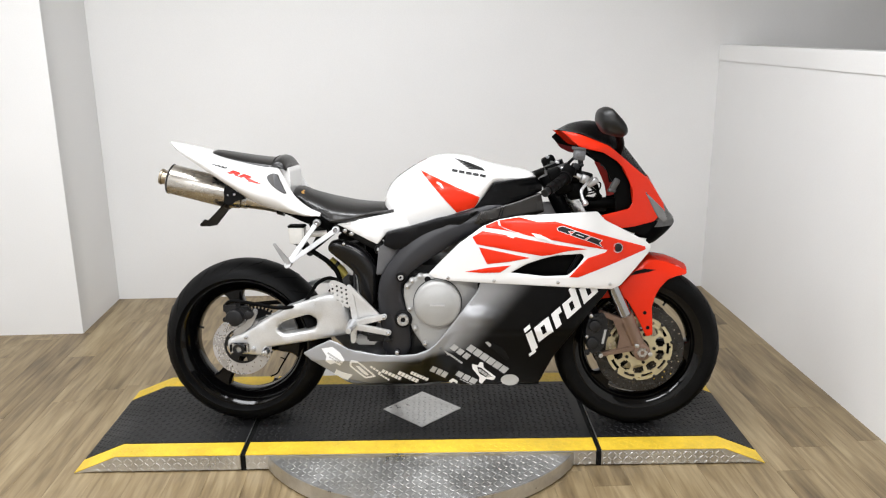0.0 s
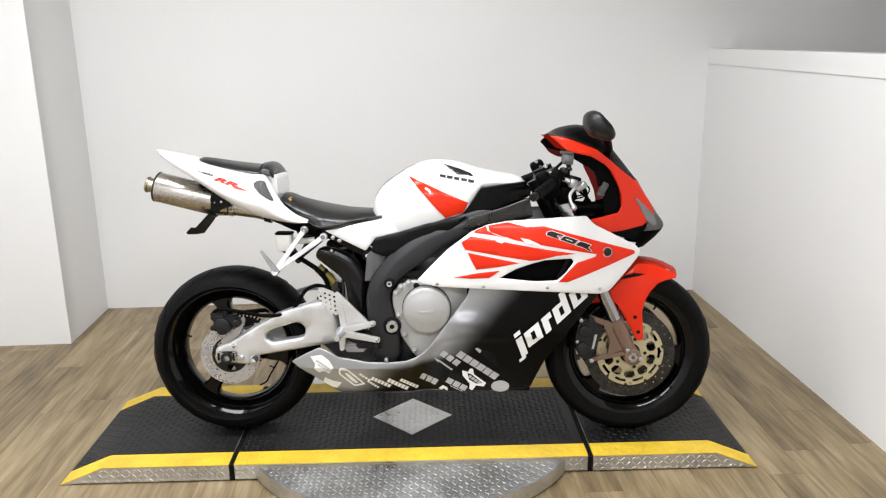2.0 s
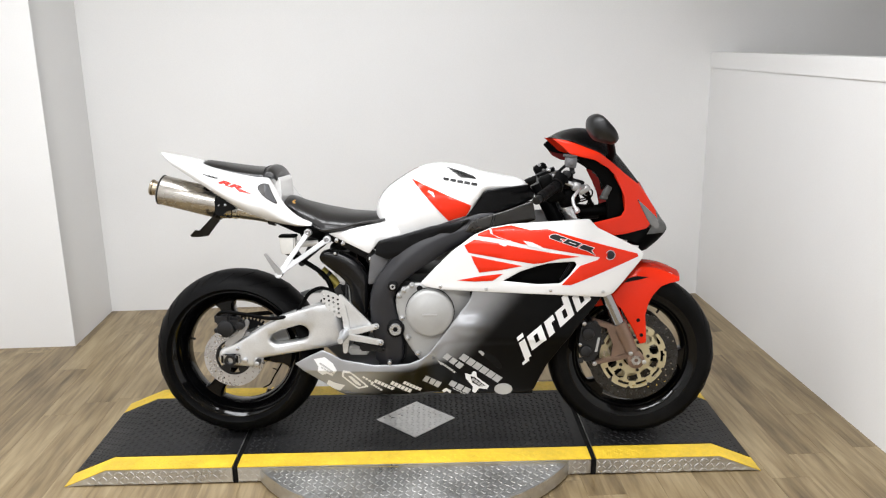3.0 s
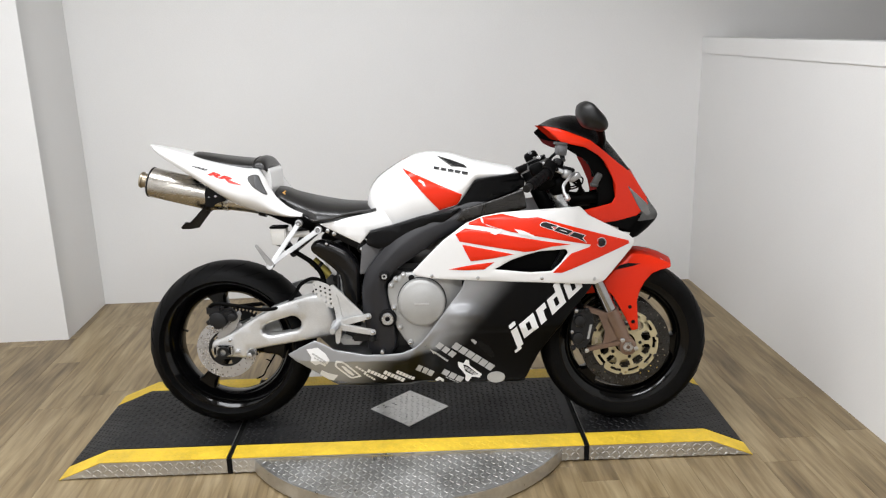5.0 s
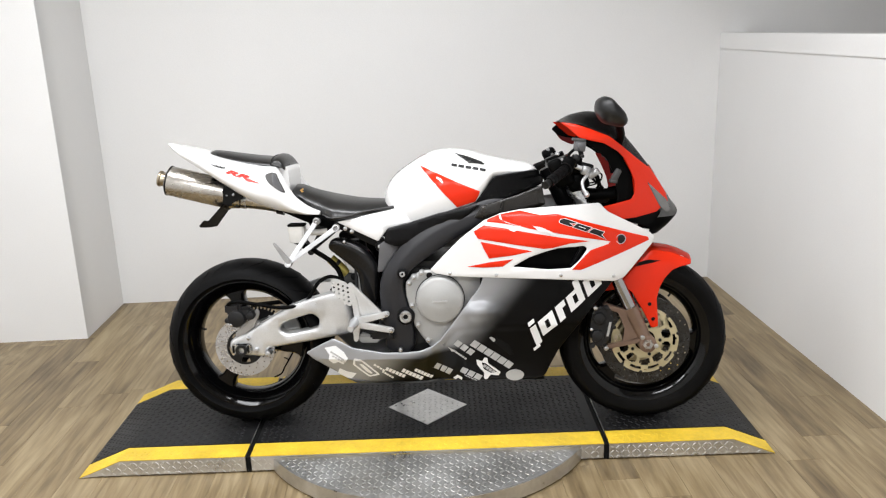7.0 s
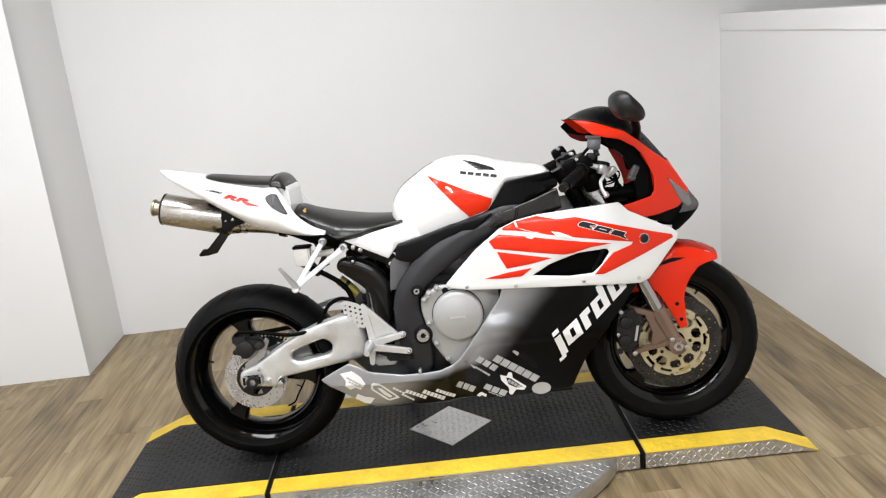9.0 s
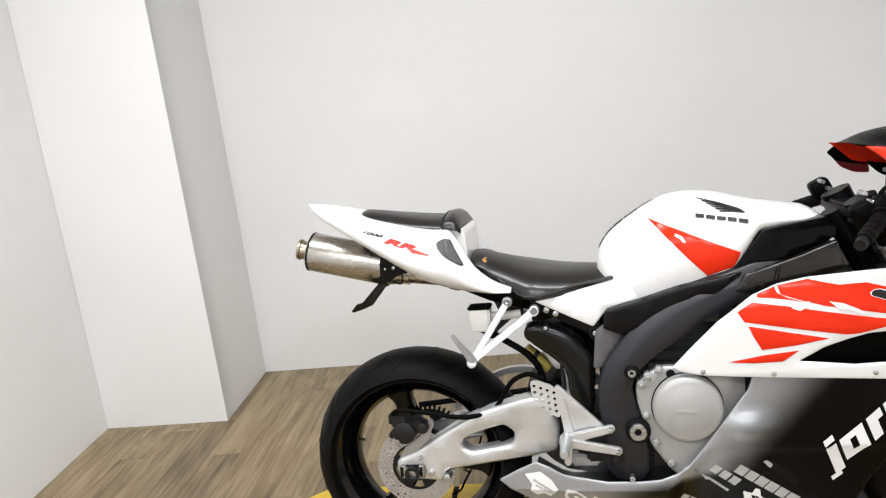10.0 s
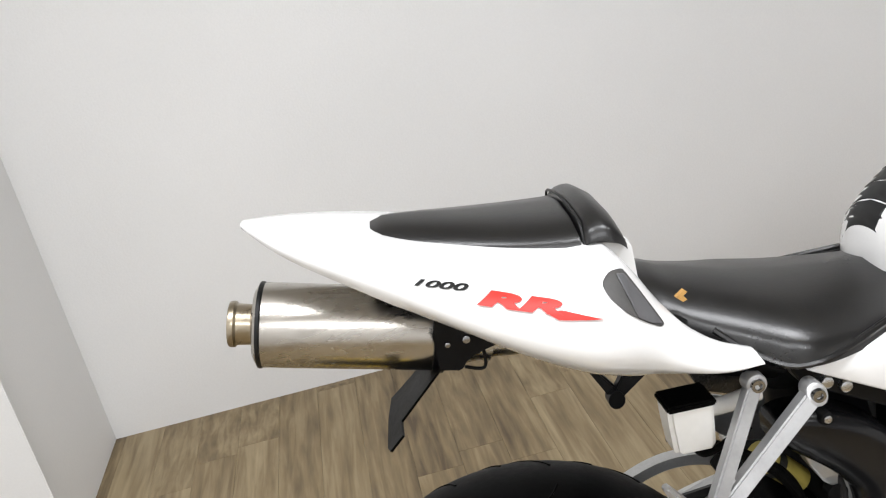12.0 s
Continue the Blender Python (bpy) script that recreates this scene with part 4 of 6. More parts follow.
pts = [(0.140, y, pad_top(0.13) + 0.004 - 0.018 * (y / 0.11) ** 2 - (0.02 if abs(y) > 0.1 else 0)) for y in (-0.106, -0.09, -0.05, 0, 0.05, 0.09, 0.106)]
part("seam", tube_bm(pts, 0.0018, 6, 3), M_INK, pad)

seat_top = curve([(0.190, 0.846), (0.202, 0.859), (0.22, 0.860), (0.256, 0.847), (0.30, 0.834), (0.36, 0.819), (0.43, 0.808), (0.50, 0.803), (0.54, 0.801), (0.575, 0.794)])
seat_low = curve([(0.190, 0.838), (0.23, 0.824), (0.262, 0.796), (0.300, 0.763), (0.344, 0.744), (0.392, 0.748), (0.47, 0.764), (0.575, 0.775)])
seat_half = curve([(0.188, 0.076), (0.21, 0.086), (0.25, 0.102), (0.30, 0.126), (0.36, 0.156), (0.43, 0.140), (0.50, 0.116), (0.555, 0.104), (0.575, 0.092)])
rider = part("rider_seat", cushion_bm(0.190, 0.575, seat_top, seat_low, seat_half, 32, 0.50, 0.030, 0.5), M_SEAT, bike, "black vinyl rider seat", 60)
for side in (-1, 1):
    roll = [(x, side * (seat_half(x) * 0.985), seat_low(x) + 0.010) for x in (0.270, 0.300, 0.335, 0.370, 0.410, 0.450, 0.490, 0.525, 0.550)]
    part("seat_edge", tube_bm(roll, 0.0045, 8, 3), M_SEAT, rider, "glossy rolled seat edge")
# black filler added for the dark, shaded gap between tail and seat
part("seat_gap_filler", prism_bm([(0.200, 0.790), (0.206, 0.832), (0.235, 0.799), (0.268, 0.774), (0.290, 0.764), (0.335, 0.756), (0.335, 0.745), (0.22, 0.772)], -0.147, 0.147, "y", 0.004), M_PLASTIC, bike, "black filler standing in for the dark gap between tail and seat")
part("seat_tray", box_bm(0.195, 0.34, -0.10, 0.10, 0.755, 0.800, 0.01), M_PLASTIC, bike, "black tray under the seat")
part("seat_tab", prism_bm([(0.233, 0.846), (0.243, 0.853), (0.2465, 0.850), (0.2415, 0.8465), (0.2455, 0.841), (0.2405, 0.839)], -0.106, -0.099, "y", 0.0), M_TAB, bike, "torn yellow seat tab")

# ---- tank ----
tank_top = curve([(0.512, 0.800), (0.515, 0.826), (0.523, 0.848), (0.538, 0.871), (0.561, 0.894), (0.597, 0.919), (0.646, 0.948), (0.696, 0.966), (0.735, 0.970), (0.794, 0.965), (0.873, 0.943), (0.971, 0.922), (1.012, 0.914), (1.036, 0.897)])
tank_low = curve([(0.512, 0.775), (0.530, 0.765), (0.56, 0.735), (0.60, 0.725), (0.68, 0.752), (0.766, 0.779), (0.825, 0.797), (0.861, 0.843), (0.889, 0.880), (0.97, 0.884), (1.036, 0.880)])
tank_half = curve([(0.512, 0.040), (0.522, 0.070), (0.537, 0.096), (0.558, 0.113), (0.60, 0.132), (0.68, 0.148), (0.78, 0.152), (0.86, 0.150), (0.95, 0.132), (1.015, 0.110), (1.036, 0.085)])


def tank_side(x, z):
    t, lo = tank_top(x), tank_low(x)
    s = min(0.999, max(0.0, (z - lo) / max(0.004, t - lo)))
    return tank_half(x) * (0.93 + 0.07 * math.sin(math.pi / 2 * min(1, s * 2.4))) * (1 - s**2.9) ** 0.5


rings = []
for k in range(49):
    x = 0.512 + 0.524 * (k / 48) ** 1.3
    t, lo = tank_top(x), tank_low(x)
    right = []
    for j in range(15):
        s = math.sin(math.pi / 2 * j / 14)
        z = lo + (t - lo) * s
        right.append((x, -tank_side(x, z) if j < 14 else -0.0005, z))
    left = [(x, -y, z) for _, y, z in reversed(right)]
    rings.append(right + left + [(x, 0, lo)])
tank = part("fuel_tank", loft_bm(rings), M_WHITE, bike, "glossy white fuel tank", 60)
tri = [(0.640, 0.920), (0.700, 0.895), (0.770, 0.863), (0.842, 0.832), (0.836, 0.815), (0.824, 0.797), (0.795, 0.789), (0.766, 0.780), (0.720, 0.830)]
for s in (-1, 1):
    part("red_flash", panel_bm(tri, tank_side, 0.002, s, 0.015, (), 0.0008, 0.0018), M_RED, tank, "red wedge on the tank")
    part("white_scrape", panel_bm(rounded([(0.700, 0.884), (0.715, 0.876), (0.722, 0.862), (0.716, 0.862), (0.708, 0.872), (0.697, 0.878)], 0.003), tank_side, 0.0015, s, 0.02, (), 0.0, 0.0028), M_DECAL, tank)
    for i in range(6):
        a, c = (0.758 + 0.009 * i, 0.958 - 0.0062 * i), (0.850 + 0.002 * i, 0.928 - 0.0014 * i)
        part("wing_feather", panel_bm([a, ((a[0] + c[0]) / 2, (a[1] + c[1]) / 2 + 0.0022), c, (c[0] - 0.004, c[1] - 0.0022), ((a[0] + c[0]) / 2, (a[1] + c[1]) / 2 - 0.0010), (a[0] + 0.003, a[1] - 0.0022)], tank_side, 0.003, s, 0.006, (), 0.0, 0.0036), M_INK, tank, "dark wing-shaped emblem")
    for i in range(5):
        part("badge_bar", panel_bm(slant(0.748 + 0.0235 * i, 0.9175 - 0.0042 * i, 0.0195, 0.0080, radians(-10), 0.05), tank_side, 0.003, s, 0.006, (), 0.0, 0.0036), M_INK, tank)


def tank_z(x, y):
    """Height of the tank's upper skin off its ridge."""
    lo, hi = tank_low(x) + 0.3 * (tank_top(x) - tank_low(x)), tank_top(x)
    for _ in range(24):
        mid = (lo + hi) / 2
        lo, hi = (mid, hi) if tank_side(x, mid) > y else (lo, mid)
    return lo


grip = []
for k, (x0, x1, h) in enumerate(((0.520, 0.537, 0.030), (0.539, 0.558, 0.024), (0.560, 0.585, 0.026), (0.587, 0.620, 0.020), (0.622, 0.660, 0.016))):
    ring = []
    for j in range(5):
        x = x0 + (x1 - x0) * j / 4
        z = tank_top(x) + 0.0012
        far = min(h * 2.6, tank_half(x) * 0.9) * (1 - 0.3 * (j % 2))      # it lies askew, more on the left flank
        ring.append([(x, -h * (1 - 0.3 * (j % 2)), z - 0.010), (x, -h * 0.5, z), (x, h * 0.5, z), *[(x, y, tank_z(x, y) + 0.0012) for y in (far * 0.6, far * 0.8, far)], (x, far * 0.6, z - 0.030), (x, 0, z - 0.013)])
    grip.append(loft_bm(ring))
part("tank_grip", grip.pop(), M_MAROON, tank, "dark red end of the tank protector")
part("tank_grip", join_bm(*grip), M_INK, tank, "ragged black tank protector")
wing = rounded([(0.360, 0.740), (0.469, 0.762), (0.552, 0.776), (0.66, 0.790), (0.66, 0.748), (0.584, 0.722), (0.530, 0.712), (0.512, 0.690), (0.497, 0.672)], 0.004)
both("tank_side_cover", wing, lambda x, z: 0.140 + 0.006 * math.sin(math.pi * min(1, max(0, (x - 0.36) / 0.2))) - 0.45 * max(0, z - 0.745) - 0.25 * max(0, x - 0.56), M_WHITE, bike, "white lower tank cover", thick=0.03)
trim = rounded([(0.893, 0.882), (0.95, 0.890), (1.032, 0.900), (1.052, 0.872), (1.050, 0.852), (0.980, 0.824), (0.908, 0.796), (0.842, 0.787), (0.824, 0.796), (0.842, 0.818), (0.861, 0.842)], 0.006)
both("tank_trim", trim, lambda x, z: 0.148 - 0.12 * max(0, x - 0.9), M_BLACK, bike, "glossy black tank trim", thick=0.05)

# ---- frame ----
SPAR = [(0.562, 0.292, 0.050, 0.172), (0.557, 0.386, 0.051, 0.176), (0.545, 0.458, 0.047, 0.180), (0.539, 0.520, 0.041, 0.183), (0.552, 0.566, 0.039, 0.184), (0.582, 0.606, 0.040, 0.184), (0.626, 0.648, 0.046, 0.183), (0.684, 0.690, 0.050, 0.180), (0.742, 0.722, 0.045, 0.176), (0.822, 0.752, 0.040, 0.168), (0.912, 0.782, 0.038, 0.156), (1.052, 0.812, 0.040, 0.122)]
SPAR_CUT = [(1.0, 0.034), (0.985, 0.022), (0.94, 0.0155), (0.86, 0.0125), (0.40, 0.0045), (0.22, 0.0016), (0.05, 0.0), (-0.45, 0.0004), (-0.78, 0.0022), (-0.92, 0.0065), (-0.985, 0.014), (-1.0, 0.024)]
for s in (-1, 1):
    part("frame_spar", beam_bm(SPAR, SPAR_CUT, 0.060, s), M_FRAME, bike, "satin dark grey aluminium frame", 40)
both("frame_cover", rounded([(0.519, 0.672), (0.529, 0.716), (0.61, 0.735), (0.700, 0.762), (0.842, 0.790), (0.776, 0.735), (0.740, 0.742), (0.671, 0.697), (0.60, 0.665), (0.560, 0.656)], 0.008), flat(0.172), M_SATIN, bike, "black plastic frame cover", thick=0.03, edge=0.006)
both("heat_guard", rounded([(0.846, 0.785), (0.96, 0.818), (1.045, 0.848), (1.056, 0.785), (0.98, 0.758), (0.907, 0.752), (0.86, 0.742), (0.82, 0.748)], 0.006), lambda x, z: 0.176 - 0.1 * max(0, x - 0.9), mat("dark_grey_guard", (0.0085, 0.0068, 0.005), 0.26, vary=0.3, scale=7), bike, "dark grey heat guard", thick=0.02)
for x0, z0, x1, z1 in ((0.900, 0.752, 0.912, 0.800), (0.908, 0.752, 0.920, 0.803)):
    part("guard_seam", panel_bm([(x0, z0), (x0 + 0.0025, z0), (x1 + 0.0025, z1), (x1, z1)], lambda x, z: 0.176 - 0.1 * max(0, x - 0.9), 0.001, -1, 0.03, (), 0.0, 0.0012), M_GAP, bike)
for x, z, r, rr in ((0.579, 0.568, 0.018, 0.010), (0.585, 0.422, 0.030, 0.021)):
    part("frame_boss", disc_bm(x, z, r, -0.190, -0.15, 0.003), M_SATIN, bike)
    part("frame_bolt", lathe_bm([(0.0001, -0.194), (rr * 0.45, -0.194), (rr * 0.5, -0.199), (rr * 0.9, -0.199), (rr, -0.196), (rr, -0.18), (0.0001, -0.18)], 24, "y", (x, 0, z), False), M_STEEL, bike, "steel frame bolt")
    part("bolt_socket", disc_bm(x, z, rr * 0.42, -0.1952, -0.19, 0.0005, 6), M_GAP, bike)
both("frame_gusset", rounded([(0.500, 0.660), (0.520, 0.674), (0.592, 0.694), (0.552, 0.626), (0.508, 0.566), (0.490, 0.566)], 0.004), flat(0.138), M_GUSSET, bike, "bare grey frame gusset", thick=0.02)
both("subframe_rail", rounded([(0.345, 0.742), (0.375, 0.752), (0.497, 0.690), (0.516, 0.676), (0.516, 0.650), (0.494, 0.646), (0.36, 0.716)], 0.006), flat(0.128), M_SATIN, bike, "black subframe rail", thick=0.02)
part("rail_boss", disc_bm(0.501, 0.652, 0.0165, -0.1335, -0.115, 0.003, 24), M_SATIN, bike)
for x, z in ((0.386, 0.716), (0.408, 0.706), (0.501, 0.652)):
    part("rail_bolt", disc_bm(x, z, 0.0075, -0.136, -0.12, 0.002, 16), M_STEEL, bike)
both("frame_plate", rounded([(0.362, 0.622), (0.404, 0.602), (0.436, 0.566), (0.440, 0.470), (0.420, 0.470), (0.414, 0.546), (0.390, 0.562), (0.372, 0.592)], 0.006), flat(0.104), M_ALU, bike, "grey cast aluminium frame plate", thick=0.02)
part("plate_port", disc_bm(0.405, 0.545, 0.013, -0.106, -0.09, 0.001, 20), M_GAP, bike)
INFILL = [(0.326, 0.653, 0.017, 0.130), (0.352, 0.652, 0.029, 0.134), (0.388, 0.637, 0.037, 0.138), (0.426, 0.611, 0.041, 0.140), (0.450, 0.578, 0.039, 0.140), (0.456, 0.543, 0.034, 0.138), (0.457, 0.500, 0.031, 0.136), (0.464, 0.455, 0.022, 0.132)]
INFILL_CUT = [(1.0, 0.030), (0.97, 0.016), (0.88, 0.007), (0.70, 0.0015), (0.45, 0.0), (0.15, 0.002), (-0.30, 0.0065), (-0.70, 0.012), (-0.92, 0.019), (-1.0, 0.030)]
for s in (-1, 1):
    part("side_infill", beam_bm(INFILL, INFILL_CUT, 0.050, s), M_INFILL, bike, "black moulded frame infill", 60)
part("infill_hole", disc_bm(0.381, 0.672, 0.008, -0.139, -0.12, 0.001, 16), M_GAP, bike)
part("infill_bolt", disc_bm(0.381, 0.672, 0.005, -0.1405, -0.12, 0.001, 12), M_STEEL, bike)

# ---- rear sub-parts seen through the struts ----
bm = loft_bm([[(cx - w, cy - d, z), (cx + w, cy - d, z), (cx + w, cy + d, z), (cx - w, cy + d, z)] for cx, cy, w, d, z in ((0.223, -0.128, 0.0225, 0.017, 0.672), (0.222, -0.128, 0.0245, 0.019, 0.676), (0.221, -0.128, 0.0265, 0.0215, 0.715), (0.221, -0.128, 0.0265, 0.0215, 0.728))])
bmesh.ops.bevel(bm, geom=[e for e in bm.edges if abs(e.verts[0].co.z - e.verts[1].co.z) > 0.003], offset=0.005, segments=2, affect="EDGES")
fluid = part("reservoir_box", bm, M_WHITEBOX, bike, "white translucent fluid reservoir")
part("box_cap", box_bm(0.193, 0.250, -0.152, -0.104, 0.728, 0.7365, 0.0025), M_PLASTIC, fluid, "black reservoir cap")
part("box_neck", tube_bm([(0.238, -0.115, 0.706), (0.275, -0.108, 0.702), (0.318, -0.100, 0.704)], 0.0105, 14), M_WHITEBOX, fluid)
part("box_hose", tube_bm([(0.224, -0.128, 0.674), (0.236, -0.125, 0.655), (0.262, -0.118, 0.655), (0.300, -0.11, 0.668)], 0.005, 10), M_PLASTIC, fluid)
part("rear_plate", prism_bm(rounded([(0.24, 0.75), (0.31, 0.735), (0.33, 0.69), (0.30, 0.69), (0.26, 0.705)], 0.01), -0.07, 0.07, "y", 0.004), M_DISCDARK, bike)
part("shock_reservoir", tube_bm([(0.320, -0.075, 0.604), (0.345, -0.072, 0.580), (0.374, -0.068, 0.550)], 0.0175, 18), M_OLIVE, bike, "olive gold shock absorber reservoir")
part("reservoir_band", tube_bm([(0.3355, -0.0735, 0.5890), (0.3445, -0.0722, 0.5805)], 0.0182, 18), M_DARKMETAL, bike)
part("rear_hose", tube_bm([(0.205, -0.10, 0.672), (0.240, -0.10, 0.655), (0.285, -0.10, 0.628), (0.330, -0.10, 0.595), (0.355, -0.10, 0.556), (0.363, -0.10, 0.510)], 0.0085), M_PLASTIC, bike, "black rubber hose")
part("grey_cable", tube_bm([(0.395, -0.09, 0.62), (0.41, -0.10, 0.56), (0.412, -0.11, 0.50)], 0.006), M_CALIPER, bike)
part("shock", tube_bm([(0.40, 0, 0.66), (0.44, 0, 0.40)], 0.034, 16), M_DARKMETAL, bike)
part("hugger", panel_bm(rounded([(0.31, 0.495), (0.345, 0.525), (0.40, 0.515), (0.42, 0.44), (0.35, 0.47)], 0.01), flat(0.085), 0.17), M_PLASTIC, bike, "black rear wheel hugger")


def bar_bm(a, b, w0, w1, y0, y1, bevel=0.003):
    """A flat bar between two side-view points, round at both ends."""
    a, b = Vector(a), Vector(b)
    d = (b - a).normalized()
    n = Vector((-d.y, d.x))
    pts = []
    for c, w, s in ((a, w0, -1), (b, w1, 1)):
        for k in range(7):
            t = math.pi * (k / 6 - 0.5)
            p = c + d * s * math.cos(t) * w + n * s * math.sin(t) * w
            pts.append((p.x, p.y))
    return prism_bm(pts, y0, y1, "y", bevel)


for s in (-1, 1):
    bm = join_bm(bar_bm((0.294, 0.746), (0.209, 0.622), 0.0085, 0.0075, s * 0.158, s * 0.142, 0.002), disc_bm(0.294, 0.746, 0.0125, s * 0.159, s * 0.141, 0.003), bar_bm((0.358, 0.722), (0.209, 0.620), 0.0085, 0.0075, s * 0.1585, s * 0.1425, 0.002), disc_bm(0.358, 0.722, 0.0125, s * 0.1592, s * 0.141, 0.003), bar_bm((0.240, 0.655), (0.246, 0.652), 0.004, 0.004, s * 0.152, s * 0.145, 0.001), disc_bm(0.205, 0.616, 0.013, s * 0.164, s * 0.138, 0.004))
    for v in bm.verts:
        v.co.y += s * (0.058 if s < 0 else 0.012) * max(0.0, (0.735 - v.co.z) / 0.12)
        v.co.z -= 0.022 * max(0.0, (0.735 - v.co.z) / 0.12) if s > 0 else 0.0
    strut = part("footrest_strut", bm, M_STRUT if s < 0 else M_CALIPER, bike, "bare aluminium passenger footrest strut" if s < 0 else "dark grey passenger footrest strut")
    for x, z, d in ((0.294, 0.746, 0.0), (0.358, 0.722, 0.0068)):
        part("strut_bolt", lathe_bm([(0.0001, s * (0.1600 + d)), (0.0035, s * (0.1600 + d)), (0.0045, s * (0.1630 + d)), (0.0075, s * (0.1630 + d)), (0.0085, s * (0.1585 + d)), (0.0001, s * (0.1585 + d))], 20, "y", (x, 0, z), False), M_FORK, strut)
    part("passenger_peg", bar_bm((0.208, 0.618 if s < 0 else 0.596), (0.163, 0.682 if s < 0 else 0.668), 0.010, 0.004, *((-0.222, -0.208) if s < 0 else (0.172, 0.158))), M_STRUT if s < 0 else M_CALIPER, strut, "folded footrest")

# ---- rider's footrest, pedal and heel guard, right side ----
guard = rounded([(0.337, 0.553), (0.352, 0.556), (0.390, 0.541), (0.411, 0.503), (0.404, 0.462), (0.396, 0.460), (0.365, 0.482), (0.340, 0.512)], 0.008)
dots = []
for i in range(4):
    for j in range(5):
        x, z = 0.346 + 0.0155 * i + 0.001 * j, 0.541 - 0.0155 * j - 0.006 * i
        if (i, j) not in ((0, 3), (0, 4), (1, 4), (3, 4)):
            dots.append([(x + 0.004 * math.cos(a), z + 0.004 * math.sin(a)) for a in [2 * math.pi * q / 8 for q in range(8)]])
part("heel_guard", panel_bm(guard, flat(0.185), 0.004, -1, 0.2, dots, 0.0), M_SWING, bike, "drilled aluminium heel guard")
part("heel_guard", panel_bm(guard, flat(0.185), 0.004, 1, 0.2, (), 0.001), M_ALU, bike, "aluminium heel guard")
for s in (-1, 1):
    part("footrest_hanger", join_bm(bar_bm((0.402, 0.532), (0.497, 0.434), 0.008, 0.008, s * 0.188, s * 0.174, 0.002), bar_bm((0.406, 0.528), (0.424, 0.412), 0.008, 0.012, s * 0.1885, s * 0.1745, 0.002), bar_bm((0.418, 0.410), (0.414, 0.345), 0.014, 0.008, s * 0.188, s * 0.172, 0.002), prism_bm([(0.408, 0.524), (0.494, 0.436), (0.426, 0.414)], *sorted((s * 0.183, s * 0.176)), "y", 0.0)), M_SWING, bike, "aluminium footrest hanger")
    part("footrest_arm", join_bm(bar_bm((0.421, 0.410), (0.522, 0.434), 0.012, 0.0095, s * 0.203, s * 0.190), bar_bm((0.421, 0.402), (0.536, 0.379), 0.012, 0.0095, s * 0.207, s * 0.192)), M_SWING, bike)
    part("rider_peg", lathe_bm([(0.0001, s * 0.29), (0.009, s * 0.29), (0.011, s * 0.287), (0.012, s * 0.24), (0.016, s * 0.215), (0.016, s * 0.19), (0.0001, s * 0.19)], 20, "y", (0.414, 0, 0.408), False), M_ALU, bike, "knurled aluminium footrest")
    for x, z in ((0.522, 0.434), (0.536, 0.379)):
        part("peg_bolt", disc_bm(x, z, 0.0065, s * 0.214, s * 0.2, 0.002, 16), M_STEEL, bike)
part("pedal_linkage", join_bm(tube_bm([(0.44, -0.165, 0.372), (0.50, -0.165, 0.352), (0.56, -0.165, 0.345)], 0.008), box_bm(0.46, 0.53, -0.175, -0.15, 0.340, 0.372, 0.006), disc_bm(0.53, 0.352, 0.010, -0.19, -0.16)), M_DARKMETAL, bike)
part("master_cylinder", box_bm(0.42, 0.49, -0.165, -0.13, 0.325, 0.355, 0.006), M_CASE, bike)

# ---- engine ----
part("engine_block", box_bm(0.60, 0.95, -0.155, 0.155, 0.30, 0.60, 0.02), M_DARKMETAL, bike, "dark engine block")
part("cylinder_head", box_bm(0.82, 1.08, -0.15, 0.15, 0.40, 0.72, 0.02), M_DARKMETAL, bike)
part("sump", box_bm(0.52, 0.70, -0.14, 0.14, 0.24, 0.36, 0.02), M_DARKMETAL, bike)
case = rounded([(0.586, 0.526), (0.600, 0.548), (0.626, 0.566), (0.652, 0.576), (0.684, 0.574), (0.740, 0.586), (0.862, 0.586), (0.862, 0.520), (0.845, 0.470), (0.806, 0.410), (0.760, 0.366), (0.720, 0.326), (0.690, 0.300), (0.664, 0.312), (0.640, 0.344), (0.613, 0.386), (0.600, 0.440), (0.588, 0.490)], 0.010)
crank = part("engine_cover", panel_bm(case, lambda x, z: 0.176 - 0.03 * max(0, x - 0.78) / 0.08, 0.03, -1, 0.03, (), 0.006), M_CASE, bike, "painted aluminium engine side cover")
part("engine_cover", panel_bm(case, flat(0.176), 0.03, 1, 0.04, (), 0.006), M_CASE, bike, "painted aluminium engine side cover")
CL = (0.7015, 0, 0.479)
part("cover_gasket", lathe_bm([(0.078, -0.1790), (0.0825, -0.1790), (0.0825, -0.17), (0.078, -0.17)], 64, "y", CL), M_GAP, crank)
part("clutch_cover", lathe_bm([(0.0001, -0.2105), (0.052, -0.2115), (0.0535, -0.2105), (0.066, -0.2095), (0.0745, -0.206), (0.079, -0.200), (0.080, -0.194), (0.080, -0.17), (0.0001, -0.17)], 72, "y", CL, False), M_CASE, crank, "round aluminium clutch cover", 40)
part("cover_badge", panel_bm(slant(0.676, 0.474, 0.050, 0.006, 0, 0.2), flat(0.2128), 0.0015, -1, 0.1, (), 0.0), M_ALU, crank)
for x, z, r in ((0.599, 0.534, 0.010), (0.616, 0.553, 0.011), (0.642, 0.568, 0.010), (0.607, 0.457, 0.009), (0.625, 0.390, 0.010), (0.659, 0.336, 0.010), (0.694, 0.320, 0.009)):
    part("cover_boss", disc_bm(x, z, r, -0.183, -0.16, 0.003, 18), M_CASE, crank)
    part("cover_bolt", disc_bm(x, z, r * 0.62, -0.188, -0.16, 0.002, 6), M_STEEL, crank)
